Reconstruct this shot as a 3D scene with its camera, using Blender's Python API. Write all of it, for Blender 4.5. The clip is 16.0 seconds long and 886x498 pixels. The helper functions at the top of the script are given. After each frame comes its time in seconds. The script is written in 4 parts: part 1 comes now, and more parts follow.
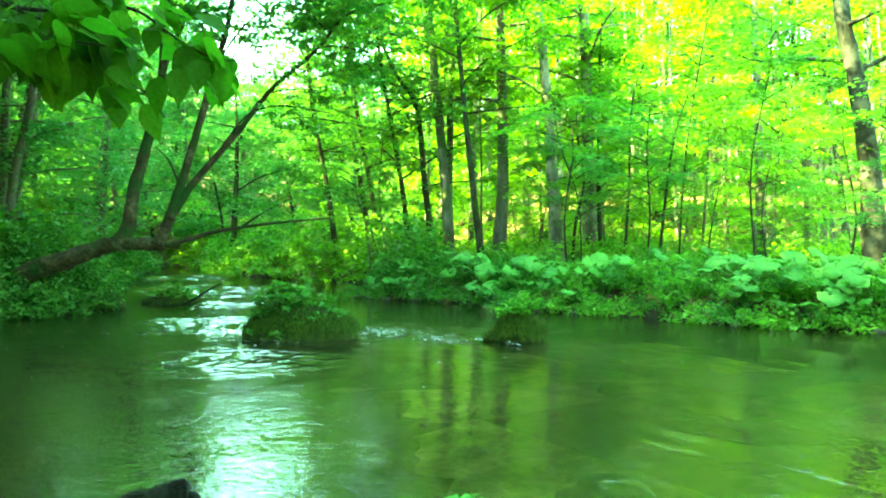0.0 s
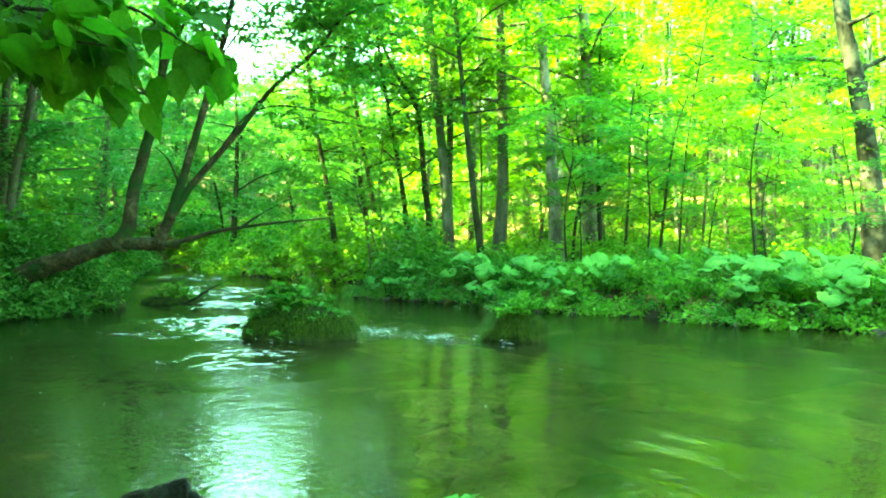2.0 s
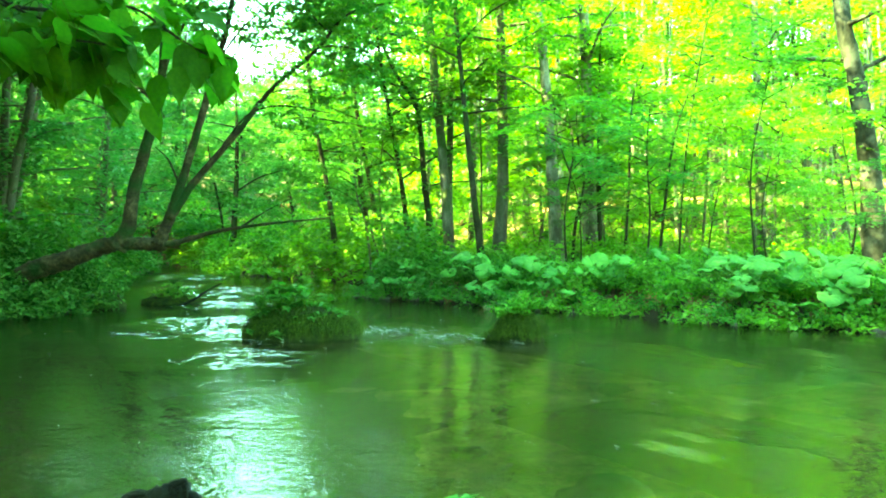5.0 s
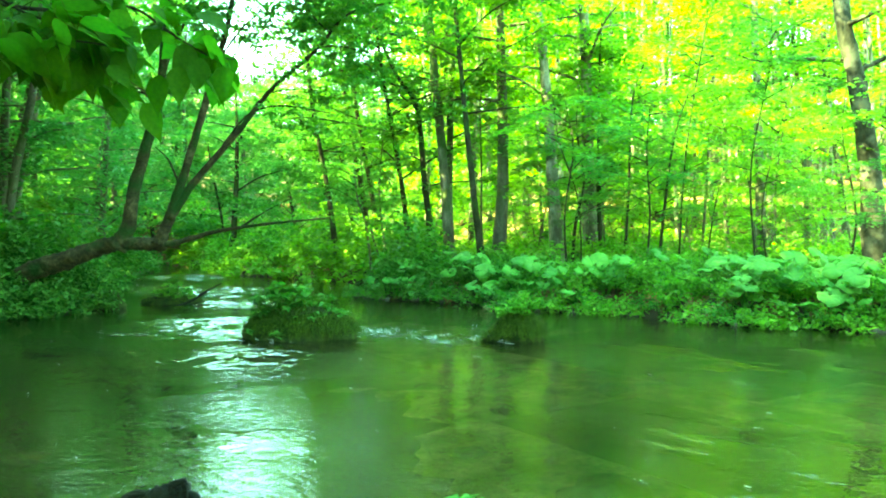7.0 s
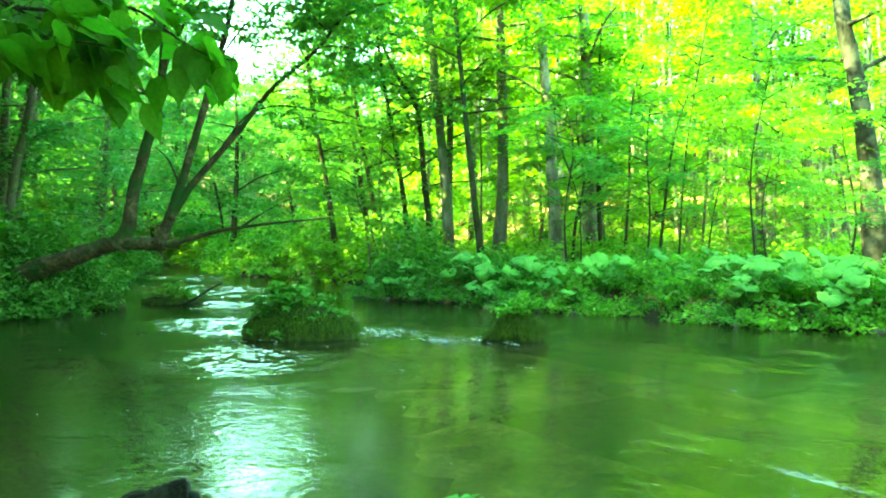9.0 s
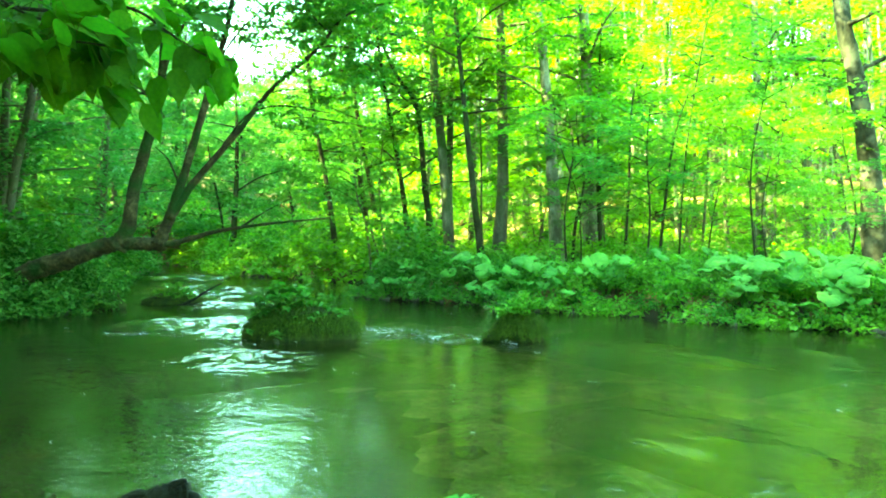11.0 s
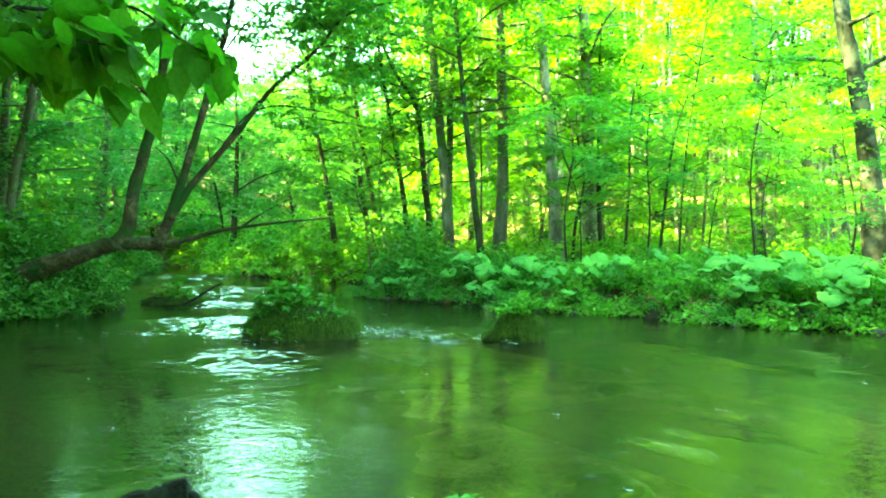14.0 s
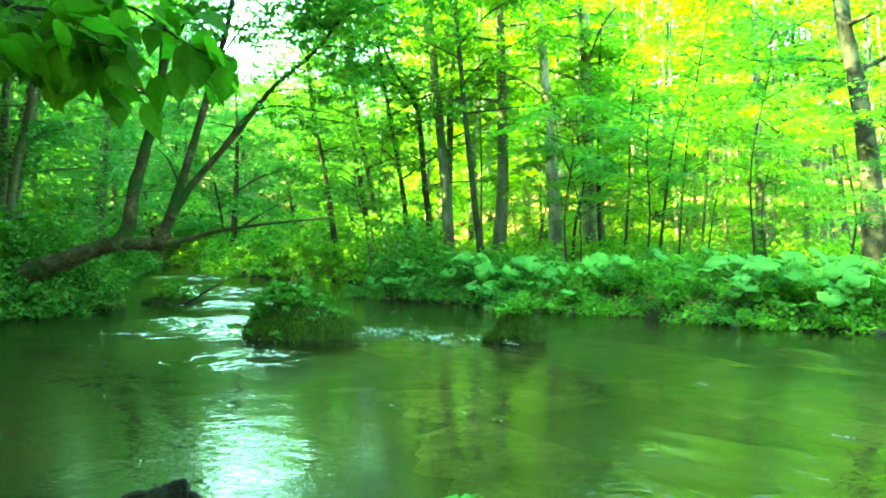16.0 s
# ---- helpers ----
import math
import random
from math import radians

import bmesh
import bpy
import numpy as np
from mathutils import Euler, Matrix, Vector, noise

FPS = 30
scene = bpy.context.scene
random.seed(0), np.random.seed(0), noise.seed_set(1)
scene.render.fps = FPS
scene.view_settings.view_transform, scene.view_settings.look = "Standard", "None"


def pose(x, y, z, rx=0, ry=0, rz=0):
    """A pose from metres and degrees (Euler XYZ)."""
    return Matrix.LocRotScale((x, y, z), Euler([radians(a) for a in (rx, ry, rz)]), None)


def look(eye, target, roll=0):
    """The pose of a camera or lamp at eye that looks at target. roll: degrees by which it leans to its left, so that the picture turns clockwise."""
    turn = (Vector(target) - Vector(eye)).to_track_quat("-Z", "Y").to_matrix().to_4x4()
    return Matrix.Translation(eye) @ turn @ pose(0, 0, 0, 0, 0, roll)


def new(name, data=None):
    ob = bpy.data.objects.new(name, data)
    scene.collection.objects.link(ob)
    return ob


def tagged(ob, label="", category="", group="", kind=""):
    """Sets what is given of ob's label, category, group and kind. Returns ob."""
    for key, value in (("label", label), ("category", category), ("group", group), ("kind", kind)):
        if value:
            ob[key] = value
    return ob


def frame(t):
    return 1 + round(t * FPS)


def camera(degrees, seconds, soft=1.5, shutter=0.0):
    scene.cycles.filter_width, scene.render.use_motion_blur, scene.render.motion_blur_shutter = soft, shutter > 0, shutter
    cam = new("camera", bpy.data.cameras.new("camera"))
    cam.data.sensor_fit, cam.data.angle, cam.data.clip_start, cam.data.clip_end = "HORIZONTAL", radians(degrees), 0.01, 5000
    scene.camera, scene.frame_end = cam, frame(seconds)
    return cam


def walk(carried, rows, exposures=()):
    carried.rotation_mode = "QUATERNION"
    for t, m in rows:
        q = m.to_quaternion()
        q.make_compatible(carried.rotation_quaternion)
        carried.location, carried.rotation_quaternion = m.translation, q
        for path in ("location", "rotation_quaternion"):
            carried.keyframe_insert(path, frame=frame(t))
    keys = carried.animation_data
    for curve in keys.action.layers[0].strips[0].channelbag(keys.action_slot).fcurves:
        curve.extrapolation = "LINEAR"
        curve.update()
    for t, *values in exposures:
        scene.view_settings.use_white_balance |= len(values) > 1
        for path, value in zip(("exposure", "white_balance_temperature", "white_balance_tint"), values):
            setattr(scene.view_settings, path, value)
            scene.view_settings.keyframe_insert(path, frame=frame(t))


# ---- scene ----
cam = camera(62, 16.0, soft=2.0)
EYE = (0.0, 0.0, 1.4)
VIEW = look(EYE, (0.0, 10.0, 1.316))
walk(cam, [(0.0, VIEW), (16.0, VIEW)], exposures=[(0.0, 5.16, 9500, -57), (16.0, 5.16, 9500, -57)])

# ---- light ----
SUN_AZ, SUN_EL = radians(-102), radians(41)      # over the wooded slope, lighting the far wood from above head height
world = bpy.data.worlds.new("sky")
scene.world = world
world.use_nodes = True
wn = world.node_tree.nodes
sky = wn.new("ShaderNodeTexSky")
sky.sky_type = "NISHITA"
sky.sun_disc = False
sky.sun_elevation = SUN_EL
sky.sun_rotation = SUN_AZ
sky.dust_density = 0.7
sky.ozone_density = 1.9
sky.air_density = 1.3
wn["Background"].inputs[1].default_value = 0.15
world.node_tree.links.new(sky.outputs[0], wn["Background"].inputs[0])
sun = new("sun", bpy.data.lights.new("sun", "SUN"))
sun.data.energy, sun.data.angle, sun.data.color = 5.0, radians(0.6), (1.0, 0.82, 0.54)
to_sun = Vector((math.sin(SUN_AZ) * math.cos(SUN_EL), math.cos(SUN_AZ) * math.cos(SUN_EL), math.sin(SUN_EL)))
sun.matrix_world = look(to_sun * 60, (0, 0, 0))

# ---- materials ----
def nodes_of(name):
    m = bpy.data.materials.new(name)
    m.use_nodes = True
    nt = m.node_tree
    nt.nodes.clear()
    out = nt.nodes.new("ShaderNodeOutputMaterial")
    return m, nt, out


def ramp(nt, fac, stops):
    r = nt.nodes.new("ShaderNodeValToRGB")
    while len(r.color_ramp.elements) < len(stops):
        r.color_ramp.elements.new(0.5)
    for e, (p, c) in zip(r.color_ramp.elements, stops):
        e.position, e.color = p, (*c, 1)
    nt.links.new(fac, r.inputs[0])
    return r.outputs[0]


def noise_tex(nt, scale, detail=4, stretch=None, coord="Object", rough=0.55, distort=0.0):
    tc = nt.nodes.new("ShaderNodeTexCoord")
    n = nt.nodes.new("ShaderNodeTexNoise")
    n.inputs["Scale"].default_value, n.inputs["Detail"].default_value = scale, detail
    n.inputs["Roughness"].default_value, n.inputs["Distortion"].default_value = rough, distort
    src = tc.outputs[coord]
    if stretch:
        mp = nt.nodes.new("ShaderNodeMapping")
        mp.vector_type = "POINT"
        mp.inputs["Rotation"].default_value[2] = stretch[0]
        mp.inputs["Scale"].default_value = stretch[1]
        nt.links.new(src, mp.inputs[0])
        src = mp.outputs[0]
    nt.links.new(src, n.inputs["Vector"])
    return n.outputs["Fac"]


def mixed(nt, fac, a, b, mode="MIX"):
    m = nt.nodes.new("ShaderNodeMix")
    m.data_type, m.blend_type = "RGBA", mode
    for sock, v in ((m.inputs[0], fac), (m.inputs[6], a), (m.inputs[7], b)):
        if hasattr(v, "is_linked"):
            nt.links.new(v, sock)
        elif isinstance(v, tuple):
            sock.default_value = (*v, 1)
        else:
            sock.default_value = v
    return m.outputs[2]


def bumped(nt, height, strength, dist):
    b = nt.nodes.new("ShaderNodeBump")
    b.inputs["Strength"].default_value, b.inputs["Distance"].default_value = strength, dist
    nt.links.new(height, b.inputs["Height"])
    return b.outputs[0]


def leaf_material(name, dark, mid, light, translucency=0.45, gloss=0.5, patch=0.5, single=False):
    """Thin leaves: reflecting, letting light through, each leaf a little different."""
    m, nt, out = nodes_of(name)
    g = nt.nodes.new("ShaderNodeNewGeometry")
    each = g.outputs["Random Per Island"]
    if single:
        each = nt.nodes.new("ShaderNodeObjectInfo").outputs["Random"]
    col = ramp(nt, each, [(0.0, dark), (0.5, mid), (1.0, light)])
    big = noise_tex(nt, patch, 2, coord="Object")
    shade = ramp(nt, big, [(0.3, (0.80, 0.80, 0.85)), (0.7, (1.2, 1.08, 1.0))])
    col = mixed(nt, 1.0, col, shade, "MULTIPLY")
    p = nt.nodes.new("ShaderNodeBsdfPrincipled")
    p.inputs["Roughness"].default_value = 1.0 - gloss
    p.inputs["Specular IOR Level"].default_value = 0.5 * gloss
    nt.links.new(col, p.inputs["Base Color"])
    tr = nt.nodes.new("ShaderNodeBsdfTranslucent")
    warm = mixed(nt, 1.0, col, (1.05, 1.18, 0.8), "MULTIPLY")
    nt.links.new(warm, tr.inputs[0])
    mx = nt.nodes.new("ShaderNodeMixShader")
    mx.inputs[0].default_value = translucency
    nt.links.new(p.outputs[0], mx.inputs[1])
    nt.links.new(tr.outputs[0], mx.inputs[2])
    nt.links.new(mx.outputs[0], out.inputs[0])
    return m


def rough_material(name, stops, scale, relief=0.02, roughness=0.9, stretch=None, fine=30.0, tint=None, tint_scale=0.8):
    m, nt, out = nodes_of(name)
    p = nt.nodes.new("ShaderNodeBsdfPrincipled")
    a = noise_tex(nt, scale, 6, stretch)
    b = noise_tex(nt, fine, 5, stretch)
    col = ramp(nt, a, stops)
    col = mixed(nt, 1.0, col, ramp(nt, b, [(0.3, (0.6, 0.6, 0.6)), (0.7, (1.25, 1.25, 1.25))]), "MULTIPLY")
    if tint:
        col = mixed(nt, ramp(nt, noise_tex(nt, tint_scale, 5), [(0.48, (0, 0, 0)), (0.62, (1, 1, 1))]), col, tint)
    nt.links.new(col, p.inputs["Base Color"])
    p.inputs["Roughness"].default_value = roughness
    p.inputs["Specular IOR Level"].default_value = 0.12
    nt.links.new(bumped(nt, b, 0.7, relief), p.inputs["Normal"])
    nt.links.new(p.outputs[0], out.inputs[0])
    return m


# One foliage in lit and shaded tones: sun and shade put into the greens.
LEAF_SUN = leaf_material("leaf_sunlit", (0.10, 0.20, 0.026), (0.138, 0.27, 0.034), (0.175, 0.335, 0.043), 0.58)
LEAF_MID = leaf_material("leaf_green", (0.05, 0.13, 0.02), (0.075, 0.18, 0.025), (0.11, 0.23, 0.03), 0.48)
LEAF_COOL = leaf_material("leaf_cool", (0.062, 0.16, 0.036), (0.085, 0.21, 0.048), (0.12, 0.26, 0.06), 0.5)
LEAF_SHADED = leaf_material("leaf_shaded", (0.048, 0.115, 0.020), (0.072, 0.165, 0.028), (0.105, 0.21, 0.036), 0.42, 0.35)
LEAF_BUR = leaf_material("leaf_butterbur", (0.075, 0.18, 0.032), (0.105, 0.24, 0.042), (0.14, 0.30, 0.052), 0.4, 0.4, 2.0, True)
LEAF_NEAR = leaf_material("leaf_bough", (0.045, 0.11, 0.010), (0.062, 0.145, 0.014), (0.09, 0.19, 0.02), 0.65, 0.28, 9.0, True)
GRASS = leaf_material("grass_blade", (0.018, 0.034, 0.005), (0.042, 0.07, 0.010), (0.095, 0.14, 0.02), 0.35, 0.15, 7.0)
# Pale bark: its own light tone plus sunlight put into the colour.
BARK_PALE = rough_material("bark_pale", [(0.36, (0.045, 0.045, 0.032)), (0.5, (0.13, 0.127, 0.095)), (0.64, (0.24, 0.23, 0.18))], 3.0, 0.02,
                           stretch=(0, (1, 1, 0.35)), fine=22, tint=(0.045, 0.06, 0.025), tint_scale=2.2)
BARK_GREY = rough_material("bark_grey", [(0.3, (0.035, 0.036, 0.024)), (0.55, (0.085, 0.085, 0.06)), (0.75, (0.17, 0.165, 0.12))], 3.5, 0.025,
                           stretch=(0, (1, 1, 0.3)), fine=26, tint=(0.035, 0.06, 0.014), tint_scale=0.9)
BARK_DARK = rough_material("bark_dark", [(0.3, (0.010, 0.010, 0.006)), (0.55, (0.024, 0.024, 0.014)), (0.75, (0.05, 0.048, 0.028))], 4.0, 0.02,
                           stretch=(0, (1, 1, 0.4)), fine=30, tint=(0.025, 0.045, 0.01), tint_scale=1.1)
# Grey bark at half strength: shade put into the colour, mottles its own.
BARK_DIM = rough_material("bark_mottled_dim", [(0.36, (0.012, 0.013, 0.009)), (0.5, (0.028, 0.029, 0.02)), (0.66, (0.06, 0.06, 0.044))], 3.2, 0.03,
                          stretch=(0, (1, 1, 0.5)), fine=20, tint=(0.085, 0.088, 0.066), tint_scale=3.0)
BARK_MOSSY = rough_material("bark_mossy", [(0.3, (0.012, 0.010, 0.005)), (0.52, (0.032, 0.027, 0.013)), (0.72, (0.075, 0.064, 0.032))], 4.0, 0.05,
                            fine=16, tint=(0.014, 0.03, 0.006), tint_scale=1.6)
MOSS = rough_material("moss", [(0.3, (0.008, 0.012, 0.004)), (0.5, (0.022, 0.033, 0.007)), (0.72, (0.05, 0.068, 0.014))], 6.0, 0.05, fine=45)
SOIL = rough_material("forest_soil", [(0.3, (0.03, 0.022, 0.012)), (0.48, (0.11, 0.072, 0.034)), (0.66, (0.27, 0.165, 0.075))], 1.1, 0.04, fine=9,
                      tint=(0.03, 0.05, 0.012), tint_scale=0.5)
STONE = rough_material("river_stone", [(0.3, (0.03, 0.03, 0.022)), (0.55, (0.07, 0.068, 0.052)), (0.75, (0.13, 0.125, 0.10))], 3.0, 0.01, 0.6, fine=30)
GRAVEL = rough_material("river_gravel", [(0.34, (0.09, 0.075, 0.04)), (0.5, (0.22, 0.18, 0.10)), (0.66, (0.36, 0.30, 0.18))], 2.6, 0.02, 0.7, fine=16,
                        tint=(0.11, 0.11, 0.035), tint_scale=0.7)
# Dark bed colour stands in for the shade on the left water.
DARK_BED = rough_material("river_bed_dark", [(0.3, (0.012, 0.012, 0.006)), (0.55, (0.026, 0.025, 0.012)), (0.75, (0.05, 0.045, 0.02))], 1.4, 0.02, 0.8, fine=10)
WET_WOOD = rough_material("wet_wood", [(0.3, (0.004, 0.0045, 0.003)), (0.55, (0.010, 0.010, 0.006)), (0.75, (0.028, 0.026, 0.015))], 5.0, 0.03, 0.75,
                          stretch=(0, (0.3, 1, 1)), fine=40)


FLOW = Vector((0.55, -0.835, 0.0))
FLOW_ANGLE = math.atan2(FLOW.y, FLOW.x)


def water_material():
    """Clear stream water over a greenish murk: transparent below, mirror-like at a low angle."""
    m, nt, out = nodes_of("stream_water")
    s = (-FLOW_ANGLE, (0.6, 1.1, 1.0))
    def ridged(fac):
        k = nt.nodes.new("ShaderNodeMath")
        k.operation = "SUBTRACT"
        nt.links.new(fac, k.inputs[0])
        k.inputs[1].default_value = 0.5
        q = nt.nodes.new("ShaderNodeMath")
        q.operation = "ABSOLUTE"
        nt.links.new(k.outputs[0], q.inputs[0])
        return q.outputs[0]

    wide = noise_tex(nt, 0.9, 2, (-FLOW_ANGLE, (0.7, 1.0, 1.0)), distort=0.6)
    mid = ridged(noise_tex(nt, 3.6, 2, (-FLOW_ANGLE + 0.5, (0.8, 1.1, 1.0)), distort=1.0))
    fine = ridged(noise_tex(nt, 10.0, 2, (-FLOW_ANGLE - 0.4, (0.8, 1.1, 1.0)), distort=0.8))
    patches = ramp(nt, noise_tex(nt, 0.55, 3, s, distort=0.8), [(0.42, (0.25, 0.25, 0.25)), (0.62, (1.0, 1.0, 1.0))])

    def summed(a, k, b):
        n = nt.nodes.new("ShaderNodeMath")
        n.operation = "MULTIPLY_ADD"
        nt.links.new(a, n.inputs[0])
        n.inputs[1].default_value = k
        nt.links.new(b, n.inputs[2])
        return n.outputs[0]

    chop = nt.nodes.new("ShaderNodeMath")
    chop.operation = "MULTIPLY"
    nt.links.new(fine, chop.inputs[0])
    nt.links.new(patches, chop.inputs[1])
    normal = bumped(nt, summed(chop.outputs[0], -0.45, summed(mid, -0.5, wide)), 1.0, 0.018)
    murk = nt.nodes.new("ShaderNodeBsdfDiffuse")
    nt.links.new(ramp(nt, noise_tex(nt, 0.35, 3, s), [(0.35, (0.024, 0.024, 0.009)), (0.65, (0.052, 0.047, 0.018))]), murk.inputs[0])
    clear = nt.nodes.new("ShaderNodeBsdfTransparent")
    clear.inputs[0].default_value = (0.60, 0.68, 0.40, 1)
    body = nt.nodes.new("ShaderNodeMixShader")
    body.inputs[0].default_value = 0.38
    nt.links.new(clear.outputs[0], body.inputs[1]); nt.links.new(murk.outputs[0], body.inputs[2])
    gloss = nt.nodes.new("ShaderNodeBsdfGlossy")
    gloss.inputs["Roughness"].default_value = 0.015
    nt.links.new(normal, gloss.inputs["Normal"])
    fr = nt.nodes.new("ShaderNodeFresnel")
    fr.inputs[0].default_value = 1.75
    nt.links.new(normal, fr.inputs["Normal"])
    mx = nt.nodes.new("ShaderNodeMixShader")
    nt.links.new(fr.outputs[0], mx.inputs[0])
    nt.links.new(body.outputs[0], mx.inputs[1]); nt.links.new(gloss.outputs[0], mx.inputs[2])
    nt.links.new(mx.outputs[0], out.inputs[0])
    return m


def foam_material():
    m, nt, out = nodes_of("foam")
    p = nt.nodes.new("ShaderNodeBsdfPrincipled")
    nt.links.new(ramp(nt, noise_tex(nt, 18, 4), [(0.35, (0.35, 0.40, 0.39)), (0.65, (0.75, 0.8, 0.78))]), p.inputs["Base Color"])
    p.inputs["Roughness"].default_value = 0.35
    tr = nt.nodes.new("ShaderNodeBsdfTransparent")
    mx = nt.nodes.new("ShaderNodeMixShader")
    nt.links.new(ramp(nt, noise_tex(nt, 30, 3), [(0.42, (0, 0, 0)), (0.62, (0.9, 0.9, 0.9))]), mx.inputs[0])
    nt.links.new(tr.outputs[0], mx.inputs[1]); nt.links.new(p.outputs[0], mx.inputs[2])
    nt.links.new(mx.outputs[0], out.inputs[0])
    return m


WATER, FOAM = water_material(), foam_material()

# ---- mesh tools ----
def mesh_of(name, verts, faces, material, smooth=False):
    """A mesh from an array of vertices and arrays of triangles or quads."""
    me = bpy.data.meshes.new(name)
    verts, faces = np.asarray(verts, np.float32), np.asarray(faces, np.int32)
    k = faces.shape[1]
    me.vertices.add(len(verts)); me.loops.add(faces.size); me.polygons.add(len(faces))
    me.vertices.foreach_set("co", verts.ravel())
    me.loops.foreach_set("vertex_index", faces.ravel())
    me.polygons.foreach_set("loop_start", np.arange(0, faces.size, k, dtype=np.int32))
    if smooth:
        me.polygons.foreach_set("use_smooth", np.ones(len(faces), bool))
    me.materials.append(material)
    me.update(calc_edges=True)
    return me


def thing(name, base, label, category, group="", kind=""):
    """An empty at the thing's base, which carries its parts."""
    ob = new(name)
    ob.empty_display_size = 0.2
    ob.location = base
    return tagged(ob, label, category, group, kind)


def part(name, data, parent, label=""):
    """Links a mesh as one part under a thing; its coordinates are the thing's own."""
    ob = new(name, data)
    ob.parent = parent
    return tagged(ob, label)


def merged(pieces):
    """Joins (verts, faces) pieces into one pair of arrays."""
    vs, fs, n = [], [], 0
    for v, f in pieces:
        vs.append(v); fs.append(np.asarray(f) + n); n += len(v)
    return np.concatenate(vs), np.concatenate(fs)


def smooth_line(pts, steps=6):
    """A Catmull-Rom line through points."""
    p = np.asarray(pts, float)
    p = np.vstack([2 * p[0] - p[1], p, 2 * p[-1] - p[-2]])
    out = []
    for i in range(1, len(p) - 2):
        for s in range(steps):
            t = s / steps
            a, b, c, d = p[i - 1], p[i], p[i + 1], p[i + 2]
            out.append(0.5 * (2 * b + (c - a) * t + (2 * a - 5 * b + 4 * c - d) * t * t + (3 * b - a - 3 * c + d) * t ** 3))
    out.append(p[-2])
    return np.array(out)


def tube(line, r0, r1, rng, sides=9, wobble=0.08, flare=0.0, power=0.8):
    """A tapered, slightly knobbly stem along a line."""
    line = np.asarray(line, float)
    n = len(line)
    tan = np.gradient(line, axis=0)
    tan /= np.linalg.norm(tan, axis=1)[:, None] + 1e-9
    ref = np.array([0.31, 0.95, 0.05]) if abs(tan[0][2]) > 0.6 else np.array([0.05, 0.1, 1.0])
    u = np.cross(tan, ref); u /= np.linalg.norm(u, axis=1)[:, None] + 1e-9
    w = np.cross(tan, u)
    t = np.linspace(0, 1, n)
    r = r0 + (r1 - r0) * t ** power
    r = r * (1 + flare * np.exp(-t * 14))
    a = np.arange(sides) * 2 * np.pi / sides
    k = 1 + wobble * rng.standard_normal((n, sides))
    verts = line[:, None] + (r[:, None] * k)[..., None] * (np.cos(a)[None, :, None] * u[:, None] + np.sin(a)[None, :, None] * w[:, None])
    verts = np.concatenate([verts.reshape(-1, 3), line[:1], line[-1:]])
    i, j = np.meshgrid(np.arange(n - 1), np.arange(sides), indexing="ij")
    j2 = (j + 1) % sides
    f1 = np.stack([i * sides + j, i * sides + j2, (i + 1) * sides + j2], -1).reshape(-1, 3)
    f2 = np.stack([i * sides + j, (i + 1) * sides + j2, (i + 1) * sides + j], -1).reshape(-1, 3)
    jj = np.arange(sides)
    cap0 = np.stack([np.full(sides, n * sides), (jj + 1) % sides, jj], -1)
    cap1 = np.stack([np.full(sides, n * sides + 1), (n - 1) * sides + jj, (n - 1) * sides + (jj + 1) % sides], -1)
    return verts, np.concatenate([f1, f2, cap0, cap1])


def unit(v):
    return v / (np.linalg.norm(v, axis=-1, keepdims=True) + 1e-9)


def leaves(c, length, width, normal, way, fold=0.12, droop=0.12):
    """Pointed leaves, folded along the midrib: two triangles each."""
    n = len(c)
    normal = unit(normal)
    way = unit(way - normal * np.sum(way * normal, 1)[:, None])
    side = np.cross(normal, way)
    L, W = np.broadcast_to(length, n)[:, None], np.broadcast_to(width, n)[:, None]
    v = np.stack([c - way * L * 0.5, c + side * W * 0.5 + normal * L * fold - way * L * 0.05,
                  c + way * L * 0.5 - normal * L * droop, c - side * W * 0.5 + normal * L * fold - way * L * 0.05], 1).reshape(-1, 3)
    k = np.arange(n)[:, None] * 4
    return v, np.concatenate([k + np.array([[0, 2, 1]]), k + np.array([[0, 3, 2]])])


def sprays(centres, radius, count, size, rng, flat=0.09, tilt=0.30, droop=0.25, jitter=0.35):
    """Flat tiers of leaves, as shade-loving broadleaves hold them."""
    centres = np.asarray(centres, float)
    m = len(centres)
    rad = radius * rng.uniform(0.6, 1.35, m)
    ang0 = rng.uniform(0, 6.28, m)
    stretch = rng.uniform(0.45, 1.0, m)
    slope = rng.normal(0, 0.18, (m, 2))
    idx = np.repeat(np.arange(m), count)
    a = rng.uniform(0, 2 * np.pi, m * count)
    r = np.sqrt(rng.uniform(0, 1, m * count))
    x, y = r * np.cos(a), r * np.sin(a) * stretch[idx]
    ca, sa = np.cos(ang0)[idx], np.sin(ang0)[idx]
    off = np.stack([x * ca - y * sa, x * sa + y * ca, np.zeros_like(x)], 1) * rad[idx][:, None]
    off[:, 2] = off[:, 0] * slope[idx, 0] + off[:, 1] * slope[idx, 1] - droop * r * r * rad[idx] + rng.normal(0, flat, len(idx)) * rad[idx]
    normal = np.stack([rng.normal(0, tilt, len(idx)), rng.normal(0, tilt, len(idx)), np.ones(len(idx))], 1)
    way = off / (rad[idx][:, None] + 1e-6) + rng.normal(0, 0.6, (len(idx), 3))
    L = size * rng.uniform(1 - jitter, 1 + jitter, len(idx))
    return leaves(centres[idx] + off, L, L * rng.uniform(0.5, 0.72, len(idx)), normal, way)


